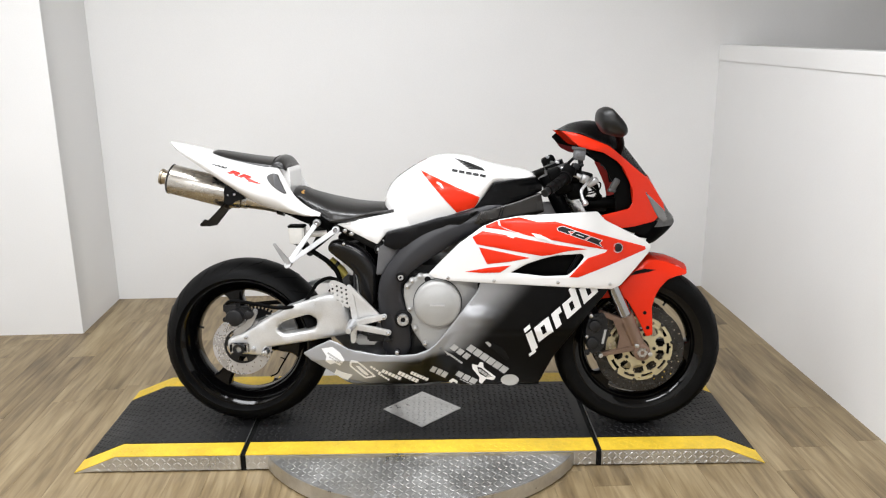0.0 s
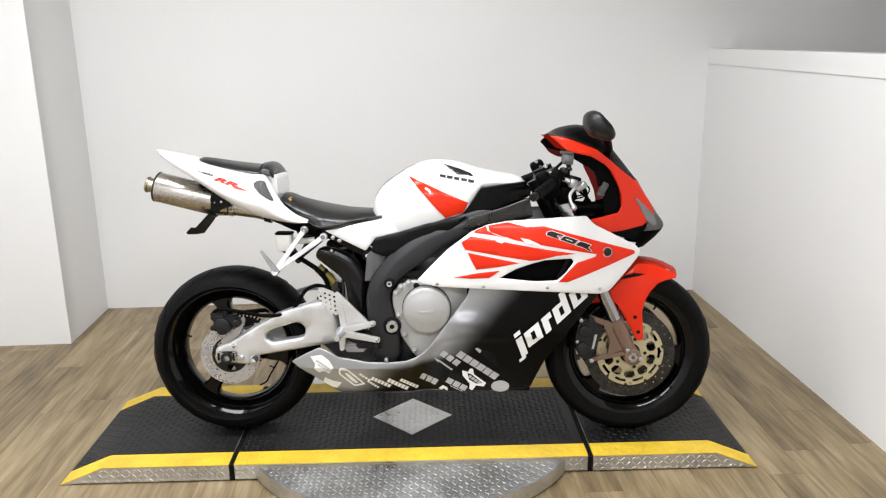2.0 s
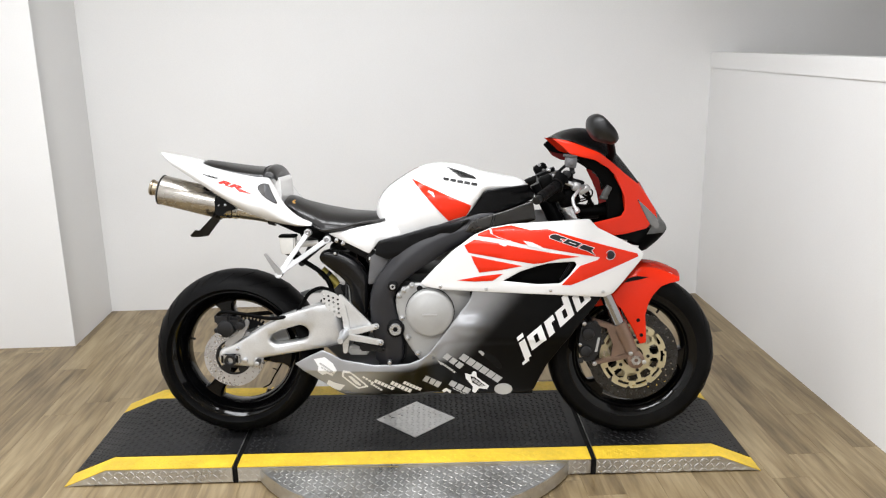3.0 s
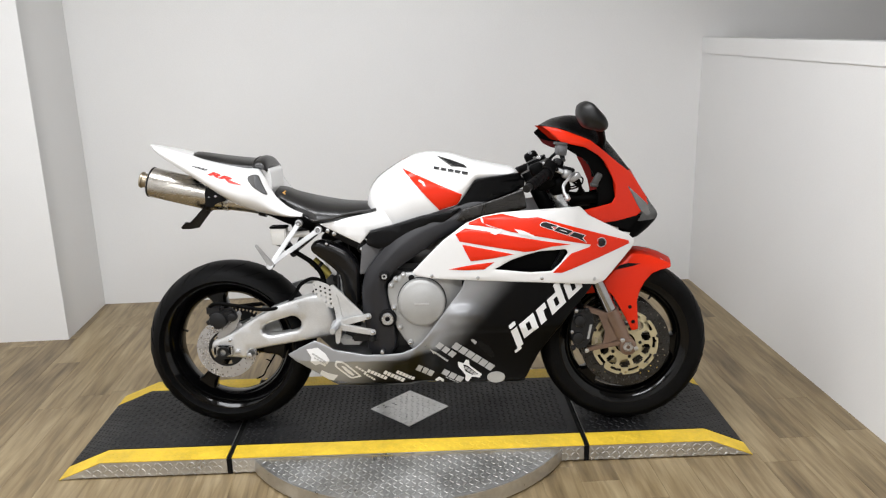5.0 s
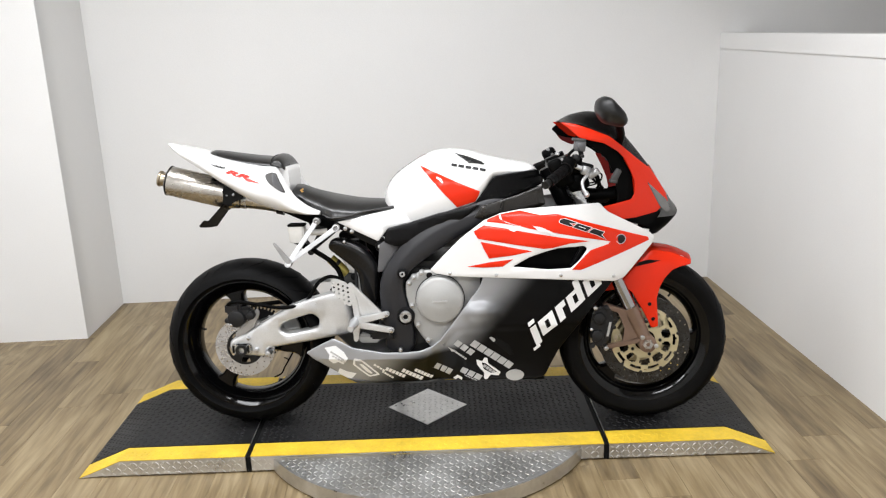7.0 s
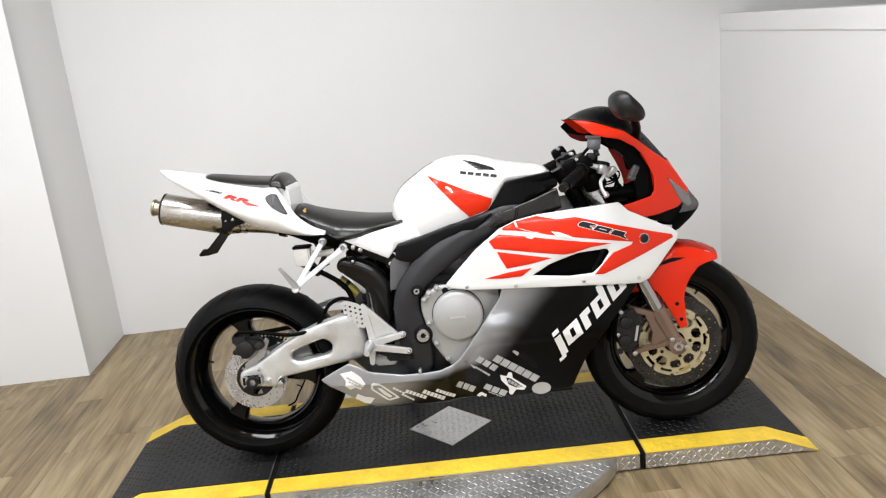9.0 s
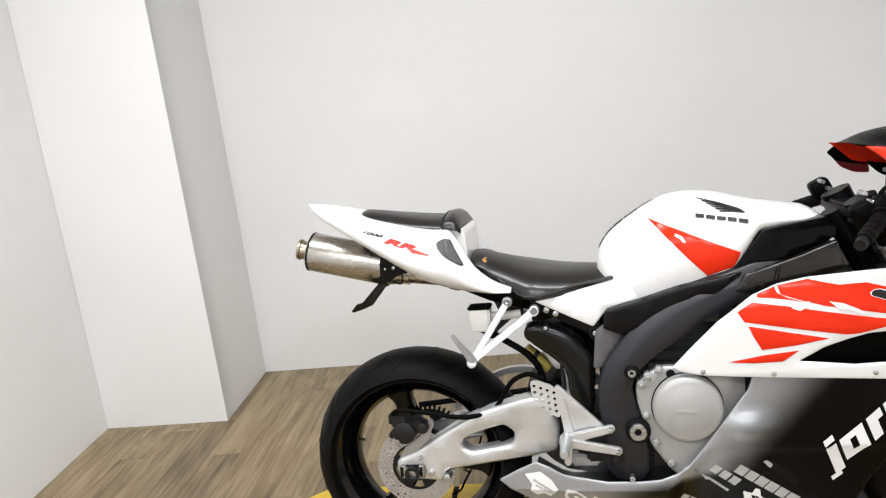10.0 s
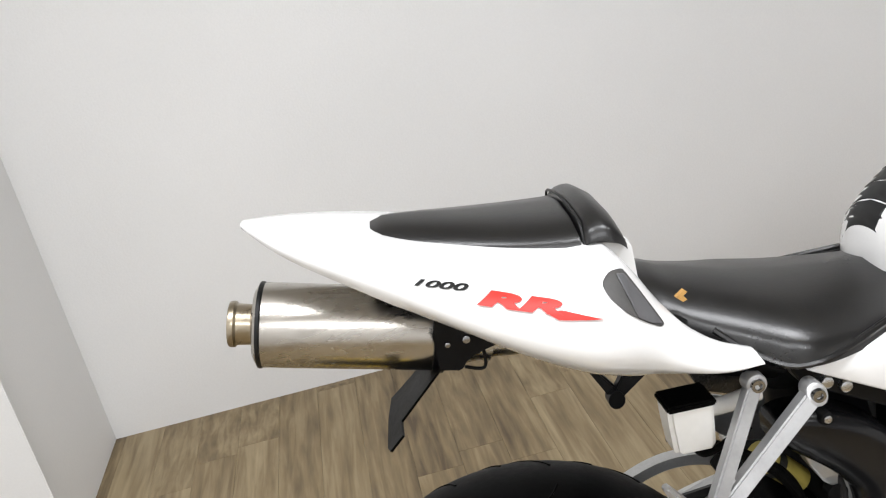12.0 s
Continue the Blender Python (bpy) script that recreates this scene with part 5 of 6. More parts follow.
part("cover_port", disc_bm(0.668, 0.558, 0.0105, -0.1775, -0.16, 0.001, 20), M_GAP, crank, "dark round port")
part("cover_rib", bar_bm((0.605, 0.540), (0.655, 0.566), 0.004, 0.004, -0.182, -0.17, 0.001), M_CASE, crank)
part("cover_rib", bar_bm((0.628, 0.546), (0.642, 0.572), 0.004, 0.003, -0.1825, -0.17, 0.001), M_CASE, crank)

# ---- lower fairing ----
lower = rounded([(0.240, 0.300), (0.290, 0.328), (0.336, 0.350), (0.368, 0.338), (0.402, 0.320), (0.507, 0.301), (0.583, 0.301), (0.630, 0.305), (0.669, 0.320), (0.696, 0.340), (0.722, 0.372), (0.779, 0.449), (0.834, 0.521), (0.844, 0.548), (0.847, 0.575), (1.06, 0.565), (1.290, 0.545), (1.262, 0.505), (1.187, 0.416), (1.135, 0.350), (1.095, 0.296), (1.070, 0.245), (1.052, 0.203), (1.035, 0.192), (0.900, 0.187), (0.773, 0.183), (0.66, 0.176), (0.581, 0.173), (0.46, 0.177), (0.390, 0.189), (0.350, 0.210), (0.300, 0.250)], 0.005)
slotl = rounded([(0.700, 0.322), (0.722, 0.326), (0.724, 0.304), (0.706, 0.298), (0.698, 0.306)], 0.004)


crease = curve([(0.22, 0.272), (0.64, 0.279), (0.70, 0.335), (0.76, 0.374), (1.10, 0.385)])


def lower_side(x, z):
    d = 0.205 - 0.35 * max(0.0, x - 1.08) ** 1.3 - 0.12 * max(0.0, 0.42 - x)
    d += 0.020 * math.exp(-(((x - 0.838) / 0.050) ** 2 + ((z - 0.437) / 0.029) ** 2) ** 1.5)
    under = crease(x) - z
    step = max(0.0, min(1.0, (under + 0.004) / 0.012))
    return d - 0.006 * step * step * (3 - 2 * step) - (0.68 if x < 0.66 else 0.68 - 0.46 * min(1.0, (x - 0.66) / 0.12)) * max(0.0, under)


fair = part("lower_fairing", panel_bm(lower, lower_side, 0.004, -1, 0.012, [slotl], 0.003), M_FADE, bike, "lower fairing fading from silver to black", 35)
part("lower_fairing", panel_bm(lower, lower_side, 0.004, 1, 0.03, (), 0.003), M_FADE, bike, "lower fairing fading from silver to black", 35)
rings = []
for k in range(25):
    x = 0.31 + 0.74 * k / 24
    w = lower_side(x, 0.18) - 0.004
    z = (0.187 if x > 0.75 else 0.187 - 0.012 * min(1.0, (0.75 - x) / 0.1)) + 0.055 * max(0, (0.40 - x) / 0.09) ** 1.3
    rings.append([(x, -w, z + 0.004), (x, -w * 0.7, z - 0.018), (x, 0, z - 0.026), (x, w * 0.7, z - 0.018), (x, w, z + 0.004), (x, 0, z + 0.008)])
part("belly_pan", loft_bm(rings), M_FADE, bike, "lower fairing belly", 50)
part("fairing_screw", disc_bm(0.565, 0.311, 0.007, -0.210, -0.19, 0.002, 16), M_STEEL, fair)
# vent step in flat colour: black for its shade, grey for its highlight
part("fairing_vent", panel_bm(rounded([(0.862, 0.345), (0.885, 0.348), (0.925, 0.322), (0.945, 0.283), (0.930, 0.280), (0.90, 0.31)], 0.006), lower_side, 0.002, -1, 0.02, (), 0.001, 0.0012), M_GAP, fair, "flat black patch standing in for the shaded vent recess")
part("vent_lip_highlight", panel_bm(rounded([(0.862, 0.346), (0.872, 0.348), (0.884, 0.338), (0.878, 0.328)], 0.003), lower_side, 0.003, -1, 0.02, (), 0.0, 0.003), M_DECALGREY, fair)


def onto(p):
    """A side-view point carried down onto the sloping lower panel."""
    return (p[0], p[1] - 0.29 * (0.2 - lower_side(p[0], p[1] - 0.008)))


def sticker(outline, material=None, lift=0.0011, parent=fair, depth=lower_side, name="sticker", label=""):
    return part(name, panel_bm([onto(p) for p in outline], depth, 0.001, -1, 0.03, (), 0.0, lift), material or M_DECAL, parent, label)


# large slanted white marks up the fairing: five blocks with their strokes
T47 = radians(41)
ux, uz = math.cos(T47), math.sin(T47)
x, z = 1.016, 0.325
pos = 0.0
for kind in ("stem", "bowl", "hook", "tall", "bowl"):
    bars = {"stem": ((0.0, -0.012, 0.022, 0.046), (0.0, 0.053, 0.022, 0.064), (-0.012, -0.020, 0.012, -0.012)), "bowl": ((0.0, 0.0, 0.020, 0.046), (0.034, 0.0, 0.054, 0.046), (0.020, 0.0, 0.034, 0.011), (0.020, 0.035, 0.034, 0.046)), "hook": ((0.0, 0.0, 0.021, 0.046), (0.021, 0.030, 0.034, 0.046)), "tall": ((0.0, 0.0, 0.020, 0.046), (0.034, 0.0, 0.054, 0.068), (0.020, 0.0, 0.034, 0.011), (0.020, 0.035, 0.034, 0.046))}[kind]
    for a0, b0, a1, b1 in bars:
        pts = []
        for a, b in ((a0, b0), (a1, b0), (a1, b1), (a0, b1)):
            u, w = pos + a * 1.16 + 0.42 * b, b * 1.10
            pts.append((x + u * ux - w * uz, z + u * uz + w * ux))
        part("white_mark", panel_bm(pts, lower_side, 0.003, -1, 0.008, (), 0.0, 0.0034), M_DECAL, fair)
    pos += {"stem": 0.031, "bowl": 0.066, "hook": 0.043, "tall": 0.066}[kind] * 1.13


def bar_row(x, z, length, height, turn, material=None, count=5, gap=0.22):
    """A line of unreadable writing as plain bars."""
    c, s = math.cos(turn), math.sin(turn)
    step = length / count
    lean = 0.18

    def at(u, w):
        return (x + (u + lean * w) * c - w * s, z + (u + lean * w) * s + w * c)

    for k in range(count):
        corners = [at(step * k + a, b) for a, b in ((0, 0), (step * (1 - gap), 0), (step * (1 - gap), height), (0, height))]
        sticker(corners, material or M_LETTER, name="writing_bar")


D = radians(-33)
bar_row(0.797, 0.323, 0.160, 0.024, D, None, 6, 0.12)
bar_row(0.742, 0.327, 0.076, 0.021, radians(-35), None, 3, 0.22)
bar_row(0.738, 0.304, 0.056, 0.006, radians(-36), M_DECALGREY, 6, 0.15)
sticker([(0.724, 0.318), (0.744, 0.306), (0.736, 0.300)], M_DECALGREY)
bar_row(0.671, 0.244, 0.062, 0.022, radians(-26), None, 3, 0.14)
sticker(rounded([(0.736, 0.206), (0.752, 0.218), (0.770, 0.208), (0.766, 0.198), (0.754, 0.207), (0.746, 0.200)], 0.003))
bar_row(0.760, 0.230, 0.078, 0.020, radians(-26), None, 3, 0.16)
bar_row(0.775, 0.216, 0.050, 0.003, radians(-26), M_DECALGREY, 4, 0.2)
bar_row(0.604, 0.234, 0.066, 0.012, radians(-27), M_DECAL, 6, 0.15)
bar_row(0.560, 0.232, 0.076, 0.015, radians(-27), M_DECAL, 6, 0.18)
bar_row(0.505, 0.240, 0.072, 0.013, radians(-27), M_DECAL, 6, 0.2)
bar_row(0.468, 0.258, 0.044, 0.007, radians(-36), M_DECAL, 4, 0.25)
bar_row(0.492, 0.232, 0.046, 0.007, radians(-36), M_DECAL, 5, 0.25)
sticker([(0.306, 0.322), (0.345, 0.328), (0.372, 0.306), (0.385, 0.282), (0.365, 0.262), (0.350, 0.272), (0.332, 0.266), (0.318, 0.280), (0.322, 0.296)], M_DECAL, label="torn white sticker")
for k in range(5):
    sticker(slant(0.324 + 0.009 * k, 0.306 - 0.006 * k, 0.010, 0.006, D, 0.2), M_DECALGREY, 0.0022)
    sticker(slant(0.330 + 0.009 * k, 0.292 - 0.005 * k, 0.008, 0.005, D, 0.2), M_DECALGREY, 0.0022)
frame_out = rounded([(0.405, 0.283), (0.432, 0.280), (0.487, 0.222), (0.448, 0.214), (0.398, 0.262)], 0.006)
frame_in = rounded([(0.410, 0.277), (0.429, 0.274), (0.476, 0.226), (0.450, 0.220), (0.405, 0.263)], 0.005)
part("sticker", panel_bm([onto(p) for p in frame_out], lower_side, 0.001, -1, 0.012, [[onto(p) for p in frame_in]], 0.0, 0.0011), M_DECAL, fair, "white outlined sticker")
sticker(rounded([(0.420, 0.264), (0.432, 0.262), (0.462, 0.229), (0.456, 0.225), (0.440, 0.236)], 0.004))
# white patch standing in for tape and pale reflection beneath the belly
sticker([(0.350, 0.248), (0.372, 0.236), (0.405, 0.228), (0.385, 0.208), (0.366, 0.213), (0.340, 0.232)], M_DECAL)
sticker([(0.948 + 0.031 * math.cos(a), 0.215 + 0.020 * math.sin(a)) for a in [2 * math.pi * k / 24 for k in range(24)]], M_DECALGREY, label="round grey sticker")
car_o = rounded([(0.818, 0.272), (0.838, 0.266), (0.846, 0.279), (0.856, 0.276), (0.858, 0.258), (0.900, 0.226), (0.892, 0.214), (0.866, 0.218), (0.852, 0.200), (0.842, 0.206), (0.844, 0.224), (0.820, 0.254)], 0.002)
part("sticker", panel_bm([onto(p) for p in car_o], lower_side, 0.001, -1, 0.012, [[onto(p) for p in ((0.836, 0.262), (0.850, 0.258), (0.888, 0.226), (0.866, 0.224), (0.842, 0.238))]], 0.0, 0.0011), M_DECAL, fair, "white outlined sticker")
bar_row(0.838, 0.248, 0.048, 0.010, radians(-36), None, 4, 0.2)

# ---- upper fairing ----
upper = rounded([(0.672, 0.582), (0.720, 0.632), (0.776, 0.687), (0.851, 0.742), (0.906, 0.764), (0.970, 0.775), (1.10, 0.783), (1.228, 0.789), (1.256, 0.760), (1.330, 0.722), (1.398, 0.686), (1.416, 0.668), (1.408, 0.648), (1.310, 0.540), (1.280, 0.530), (1.147, 0.540), (0.90, 0.552), (0.738, 0.561), (0.690, 0.570)], 0.006)
duct = rounded([(0.944, 0.589), (0.998, 0.619), (1.045, 0.635), (1.090, 0.647), (1.178, 0.653), (1.186, 0.641), (1.160, 0.605), (1.132, 0.580), (1.060, 0.577)], 0.006)


def upper_side(x, z):
    d = 0.214 - 0.45 * max(0.0, z - 0.70) ** 1.25 - 0.55 * max(0.0, x - 1.15) ** 1.6 - 0.06 * max(0.0, 0.82 - x)
    return d - 0.10 * max(0.0, 0.56 - z)


uf = part("upper_fairing", panel_bm(upper, upper_side, 0.004, -1, 0.02, [duct], 0.003), M_WHITE, bike, "white side fairing with red panels")
part("upper_fairing", panel_bm(upper, upper_side, 0.004, 1, 0.03, [duct], 0.003), M_WHITE, bike, "white side fairing with red panels")
both("duct_recess", [(0.92, 0.57), (0.98, 0.64), (1.09, 0.665), (1.20, 0.668), (1.20, 0.62), (1.14, 0.562)], flat(0.165), M_PLASTIC, bike, "black air duct recess", thick=0.01, edge=0)
part("duct_bar", bar_bm((1.140, 0.585), (1.175, 0.648), 0.006, 0.006, -0.19, -0.17), M_SATIN, bike)
REDS = [
    [(0.912, 0.742), (0.906, 0.762), (0.970, 0.772), (1.000, 0.764), (1.034, 0.756), (1.089, 0.758), (1.250, 0.712), (1.392, 0.670), (1.396, 0.660), (1.290, 0.620), (1.165, 0.574), (1.136, 0.575), (1.168, 0.610), (1.197, 0.638), (1.230, 0.648), (1.256, 0.656), (1.262, 0.664), (1.10, 0.694), (1.00, 0.713), (0.950, 0.728)],
    [(0.862, 0.745), (0.900, 0.760), (0.904, 0.746), (0.925, 0.734), (0.96, 0.722), (0.935, 0.728), (0.900, 0.734), (0.862, 0.738)],
    [(0.851, 0.727), (0.920, 0.716), (1.00, 0.700), (1.10, 0.682), (1.195, 0.668), (1.130, 0.662), (1.072, 0.648), (1.044, 0.646), (0.960, 0.660), (0.832, 0.684), (0.818, 0.708)],
    [(0.840, 0.674), (0.930, 0.655), (1.008, 0.639), (0.94, 0.626), (0.867, 0.618), (0.850, 0.650)],
    [(0.794, 0.592), (0.87, 0.606), (0.945, 0.614), (0.925, 0.600), (0.910, 0.590), (0.85, 0.588)],
]
for o in REDS:
    for s in (-1, 1):
        part("red_panel", panel_bm(o, upper_side, 0.0015, s, 0.022, (), 0.0006, 0.0013), M_RED, uf, "red graphic panel")
# white glare on the glossy red, painted as thin decal shapes
glare_shapes = [[(0.93, 0.712), (0.95, 0.704), (0.965, 0.712), (0.972, 0.724), (0.966, 0.724), (0.952, 0.714)], [(1.01, 0.722), (1.04, 0.716), (1.07, 0.702), (1.09, 0.690), (1.075, 0.690), (1.05, 0.703), (1.03, 0.704)]]
for o in glare_shapes:
    part("glare_mark", panel_bm(rounded(o, 0.003), upper_side, 0.001, -1, 0.03, (), 0.0, 0.0022), M_DECAL, uf, "white glare stripe painted over the red panel")
t = radians(-19.5)
ct, st = math.cos(t), math.sin(t)


def name_at(u, w):
    return (1.094 + (u + 0.45 * w) * ct - 0.78 * w * st, 0.7315 + (u + 0.45 * w) * st + 0.78 * w * ct)


NAME = [[(0.004, 0.000), (0.040, 0.000), (0.043, 0.006), (0.030, 0.009), (0.030, 0.013), (0.044, 0.017), (0.046, 0.022), (0.006, 0.022), (-0.002, 0.015), (-0.002, 0.006)], [(0.048, 0.000), (0.094, 0.000), (0.097, 0.021), (0.050, 0.021)], [(0.102, 0.000), (0.132, 0.000), (0.166, -0.007), (0.142, 0.006), (0.142, 0.020), (0.104, 0.020)]]
for shape in NAME:
    edge = inward(shape, -0.0022)
    for outline, m, up in ((edge, M_DECAL, 0.0021), (shape, M_INK, 0.0031)):
        part("name_block", panel_bm(rounded([name_at(*p) for p in outline], 0.0025), upper_side, 0.001, -1, 0.02, (), 0.0, up), m, uf, "black slanted mark edged in white")
for a0, b0, a1, b1 in ((0.060, 0.0095, 0.084, 0.0120),):
    part("name_notch", panel_bm([name_at(*p) for p in ((a0, b0), (a1, b0), (a1, b1), (a0, b1))], upper_side, 0.001, -1, 0.04, (), 0.0, 0.0040), M_DECAL, uf)
part("round_emblem", lathe_bm([(0.0001, -0.0035), (0.009, -0.0035), (0.0135, -0.002), (0.0142, 0.004), (0.0001, 0.004)], 24, "y", (0, 0, 0), False), M_CALIPER, uf, "dark round emblem").location = (1.297, -upper_side(1.297, 0.670) - 0.001, 0.670)
part("emblem_ring", lathe_bm([(0.0140, -0.004), (0.0162, -0.004), (0.0170, -0.001), (0.0170, 0.004), (0.0140, 0.004)], 32, "y", (0, 0, 0)), M_STEEL, uf, "thin silver ring").location = (1.297, -upper_side(1.297, 0.670) - 0.001, 0.670)
for x, z in ((0.738, 0.570), (0.890, 0.562), (1.100, 0.558), (1.275, 0.548)):
    part("fairing_screw", disc_bm(x, z, 0.006, -upper_side(x, z) - 0.003, -0.17, 0.0015, 14), M_STEEL, uf)
part("radiator", box_bm(1.08, 1.13, -0.15, 0.15, 0.34, 0.70, 0.008), M_DARKMETAL, bike, "dark radiator")
part("fairing_inner", box_bm(1.00, 1.24, -0.12, 0.12, 0.60, 0.74, 0.02), M_PLASTIC, bike)

def blob_bm(c, size, tilt=0.0, turn=0.0, k=0.45, n=16):
    """A moulded housing: a box with generous round edges."""
    rings = []
    for i in range(9):
        a = -math.pi / 2 + math.pi * (i + 0.25) / 8.5
        w, h = math.cos(a) ** k if math.cos(a) > 0 else 0.0, math.copysign(abs(math.sin(a)) ** k, math.sin(a))
        ring = []
        for j in range(n):
            t = 2 * math.pi * j / n
            ring.append((w * math.copysign(abs(math.cos(t)) ** k, math.cos(t)), w * math.copysign(abs(math.sin(t)) ** k, math.sin(t)), h))
        rings.append(ring)
    bm = loft_bm(rings)
    m = Matrix.Translation(c) @ Matrix.Rotation(turn, 4, "Z") @ Matrix.Rotation(tilt, 4, "Y") @ Matrix.Diagonal((size[0] / 2, size[1] / 2, size[2] / 2, 1))
    bmesh.ops.transform(bm, matrix=m, verts=bm.verts)
    return bm


# ---- nose ----
screen_mid = curve([(1.095, 1.028), (1.13, 1.056), (1.17, 1.077), (1.215, 1.084), (1.263, 1.074), (1.32, 1.020), (1.37, 0.962), (1.425, 0.893)])
screen_edge = curve([(1.095, 1.048), (1.151, 1.043), (1.20, 1.026), (1.263, 1.000), (1.301, 0.972), (1.358, 0.924), (1.425, 0.880)])
screen_half = curve([(1.095, 0.150), (1.151, 0.160), (1.22, 0.162), (1.30, 0.140), (1.358, 0.095), (1.40, 0.040), (1.425, 0.010)])
bm = bmesh.new()
rows = []
for k in range(25):
    x = 1.124 + 0.301 * k / 24
    e, w, c = screen_edge(x), screen_half(x), screen_mid(x)
    rows.append([bm.verts.new((x + (0.02 * (t * t - 0.3) - 0.016 * max(0, t)) * (1 if x < 1.15 else max(0, (1.25 - x) / 0.1)), w * t, e + (max(c, e - 0.01) - e) * (1 - abs(t) ** 2.2))) for t in [j / 8 for j in range(-8, 9)]])
for a, b in zip(rows, rows[1:]):
    for j in range(16):
        bm.faces.new((a[j], a[j + 1], b[j + 1], b[j]))
bmesh.ops.solidify(bm, geom=bm.faces[:], thickness=0.003)
part("windscreen", bm, M_SCREEN, bike, "dark smoked windscreen", 60)

part("cowl_liner", panel_bm(rounded([(1.110, 1.024), (1.132, 1.042), (1.204, 1.000), (1.208, 0.964), (1.172, 0.968), (1.140, 0.984)], 0.008), lambda x, z: 0.168, 0.004, 1, 0.01, (), 0.002), M_LINER, bike, "dark red lining of the nose cowl")
part("screen_liner", panel_bm(rounded([(1.106, 1.024), (1.132, 1.046), (1.208, 1.006), (1.208, 0.986), (1.162, 0.992), (1.128, 1.002)], 0.006), lambda x, z: 0.163, 0.003, 1, 0.01, (), 0.001), M_PLASTIC, bike, "black inner edge of the screen")


def nose_side(x, z):
    return 0.163 - 0.80 * max(0.0, x - 1.25) ** 1.30 - 0.10 * max(0.0, 1.16 - x) - 0.1 * max(0.0, z - 1.0)


cowl = [(1.108, 1.050), (1.151, 1.045), (1.20, 1.028), (1.263, 1.002), (1.301, 0.974), (1.358, 0.928), (1.412, 0.888), (1.440, 0.852), (1.470, 0.806), (1.482, 0.776), (1.438, 0.742), (1.36, 0.730), (1.278, 0.726), (1.244, 0.774), (1.30, 0.784), (1.342, 0.792), (1.354, 0.812), (1.354, 0.850), (1.334, 0.896), (1.316, 0.928), (1.292, 0.952), (1.245, 0.980), (1.200, 0.990), (1.165, 1.000), (1.128, 1.034)]
nose = None
for s in (-1, 1):
    ob = part("nose_cowl", panel_bm(rounded(cowl, 0.004), nose_side, 0.004, s, 0.018, (), 0.002), M_RED, bike, "orange-red nose cowl")
    nose = nose or ob
# the front of the nose, bent from one side to the other
front_x = curve([(0.66, 1.452), (0.70, 1.500), (0.735, 1.524), (0.78, 1.497), (0.84, 1.458), (0.897, 1.424)])
side_x = curve([(0.66, 1.40), (0.70, 1.42), (0.735, 1.450), (0.78, 1.468), (0.84, 1.430), (0.897, 1.390)])


def nose_front(z0, z1, material, label, grow=0.0, n=10):
    bm = bmesh.new()
    rows = []
    for k in range(n + 1):
        z = z0 + (z1 - z0) * k / n
        xe, xc = side_x(z), front_x(z)
        w = max(0.004, nose_side(xe, z))
        rows.append([bm.verts.new((xe + (xc - xe) * (1 - abs(t) ** 1.8) + grow, w * t, z)) for t in [j / 10 for j in range(-10, 11)]])
    for a, b in zip(rows, rows[1:]):
        for j in range(20):
            bm.faces.new((a[j], a[j + 1], b[j + 1], b[j]))
    bmesh.ops.solidify(bm, geom=bm.faces[:], thickness=0.004)
    return part("nose_front", bm, material, bike, label, 50)


nose_front(0.795, 0.897, M_RED, "orange-red nose front")
nose_front(0.722, 0.795, M_LAMP, "smoked headlight glass")
nose_front(0.665, 0.722, M_PLASTIC, "black chin intake")
both("headlight", rounded([(1.400, 0.846), (1.440, 0.812), (1.476, 0.780), (1.492, 0.748), (1.496, 0.724), (1.474, 0.736), (1.454, 0.754), (1.438, 0.778), (1.421, 0.808)], 0.004), lambda x, z: nose_side(x, z) + 0.003, M_LAMP, bike, "smoked sliver of headlight", thick=0.006)
both("chin", rounded([(1.278, 0.730), (1.36, 0.734), (1.436, 0.746), (1.494, 0.722), (1.474, 0.704), (1.425, 0.684), (1.348, 0.713)], 0.005), lambda x, z: nose_side(x, z) - 0.004, M_PLASTIC, bike, "black lower chin panel", thick=0.01)
def cockpit_side(x, z):
    return 0.128 - 0.5 * max(0, x - 1.27) ** 1.3


part("cockpit_panel", panel_bm(rounded([(1.175, 0.998), (1.25, 0.985), (1.305, 0.945), (1.345, 0.875), (1.358, 0.785), (1.318, 0.770), (1.296, 0.772), (1.296, 0.816), (1.284, 0.880), (1.258, 0.930), (1.206, 0.972)], 0.008), cockpit_side, 0.006, -1, 0.03, (), 0.002), M_PLASTIC, bike, "black inner cockpit panel")
part("cockpit_panel", panel_bm(rounded([(1.185, 0.998), (1.25, 0.985), (1.305, 0.945), (1.345, 0.900), (1.385, 0.785), (1.225, 0.768), (1.300, 0.790), (1.308, 0.830), (1.284, 0.895), (1.260, 0.940), (1.214, 0.968)], 0.008), cockpit_side, 0.006, 1, 0.03, (), 0.002), M_PLASTIC, bike, "black inner cockpit panel")
part("cowl_liner", panel_bm(rounded([(1.256, 0.938), (1.286, 0.930), (1.312, 0.890), (1.336, 0.822), (1.304, 0.812), (1.296, 0.852), (1.278, 0.895)], 0.006), lambda x, z: cockpit_side(x, z) - 0.016, 0.004, 1, 0.02, (), 0.001), M_COWLRED, bike, "red lining of the nose cowl")
part("dashboard", join_bm(box_bm(1.275, 1.335, -0.07, 0.09, 0.912, 0.950, 0.012), tube_bm([(1.30, 0.03, 0.92), (1.31, 0.03, 0.87)], 0.012)), M_PLASTIC, bike)
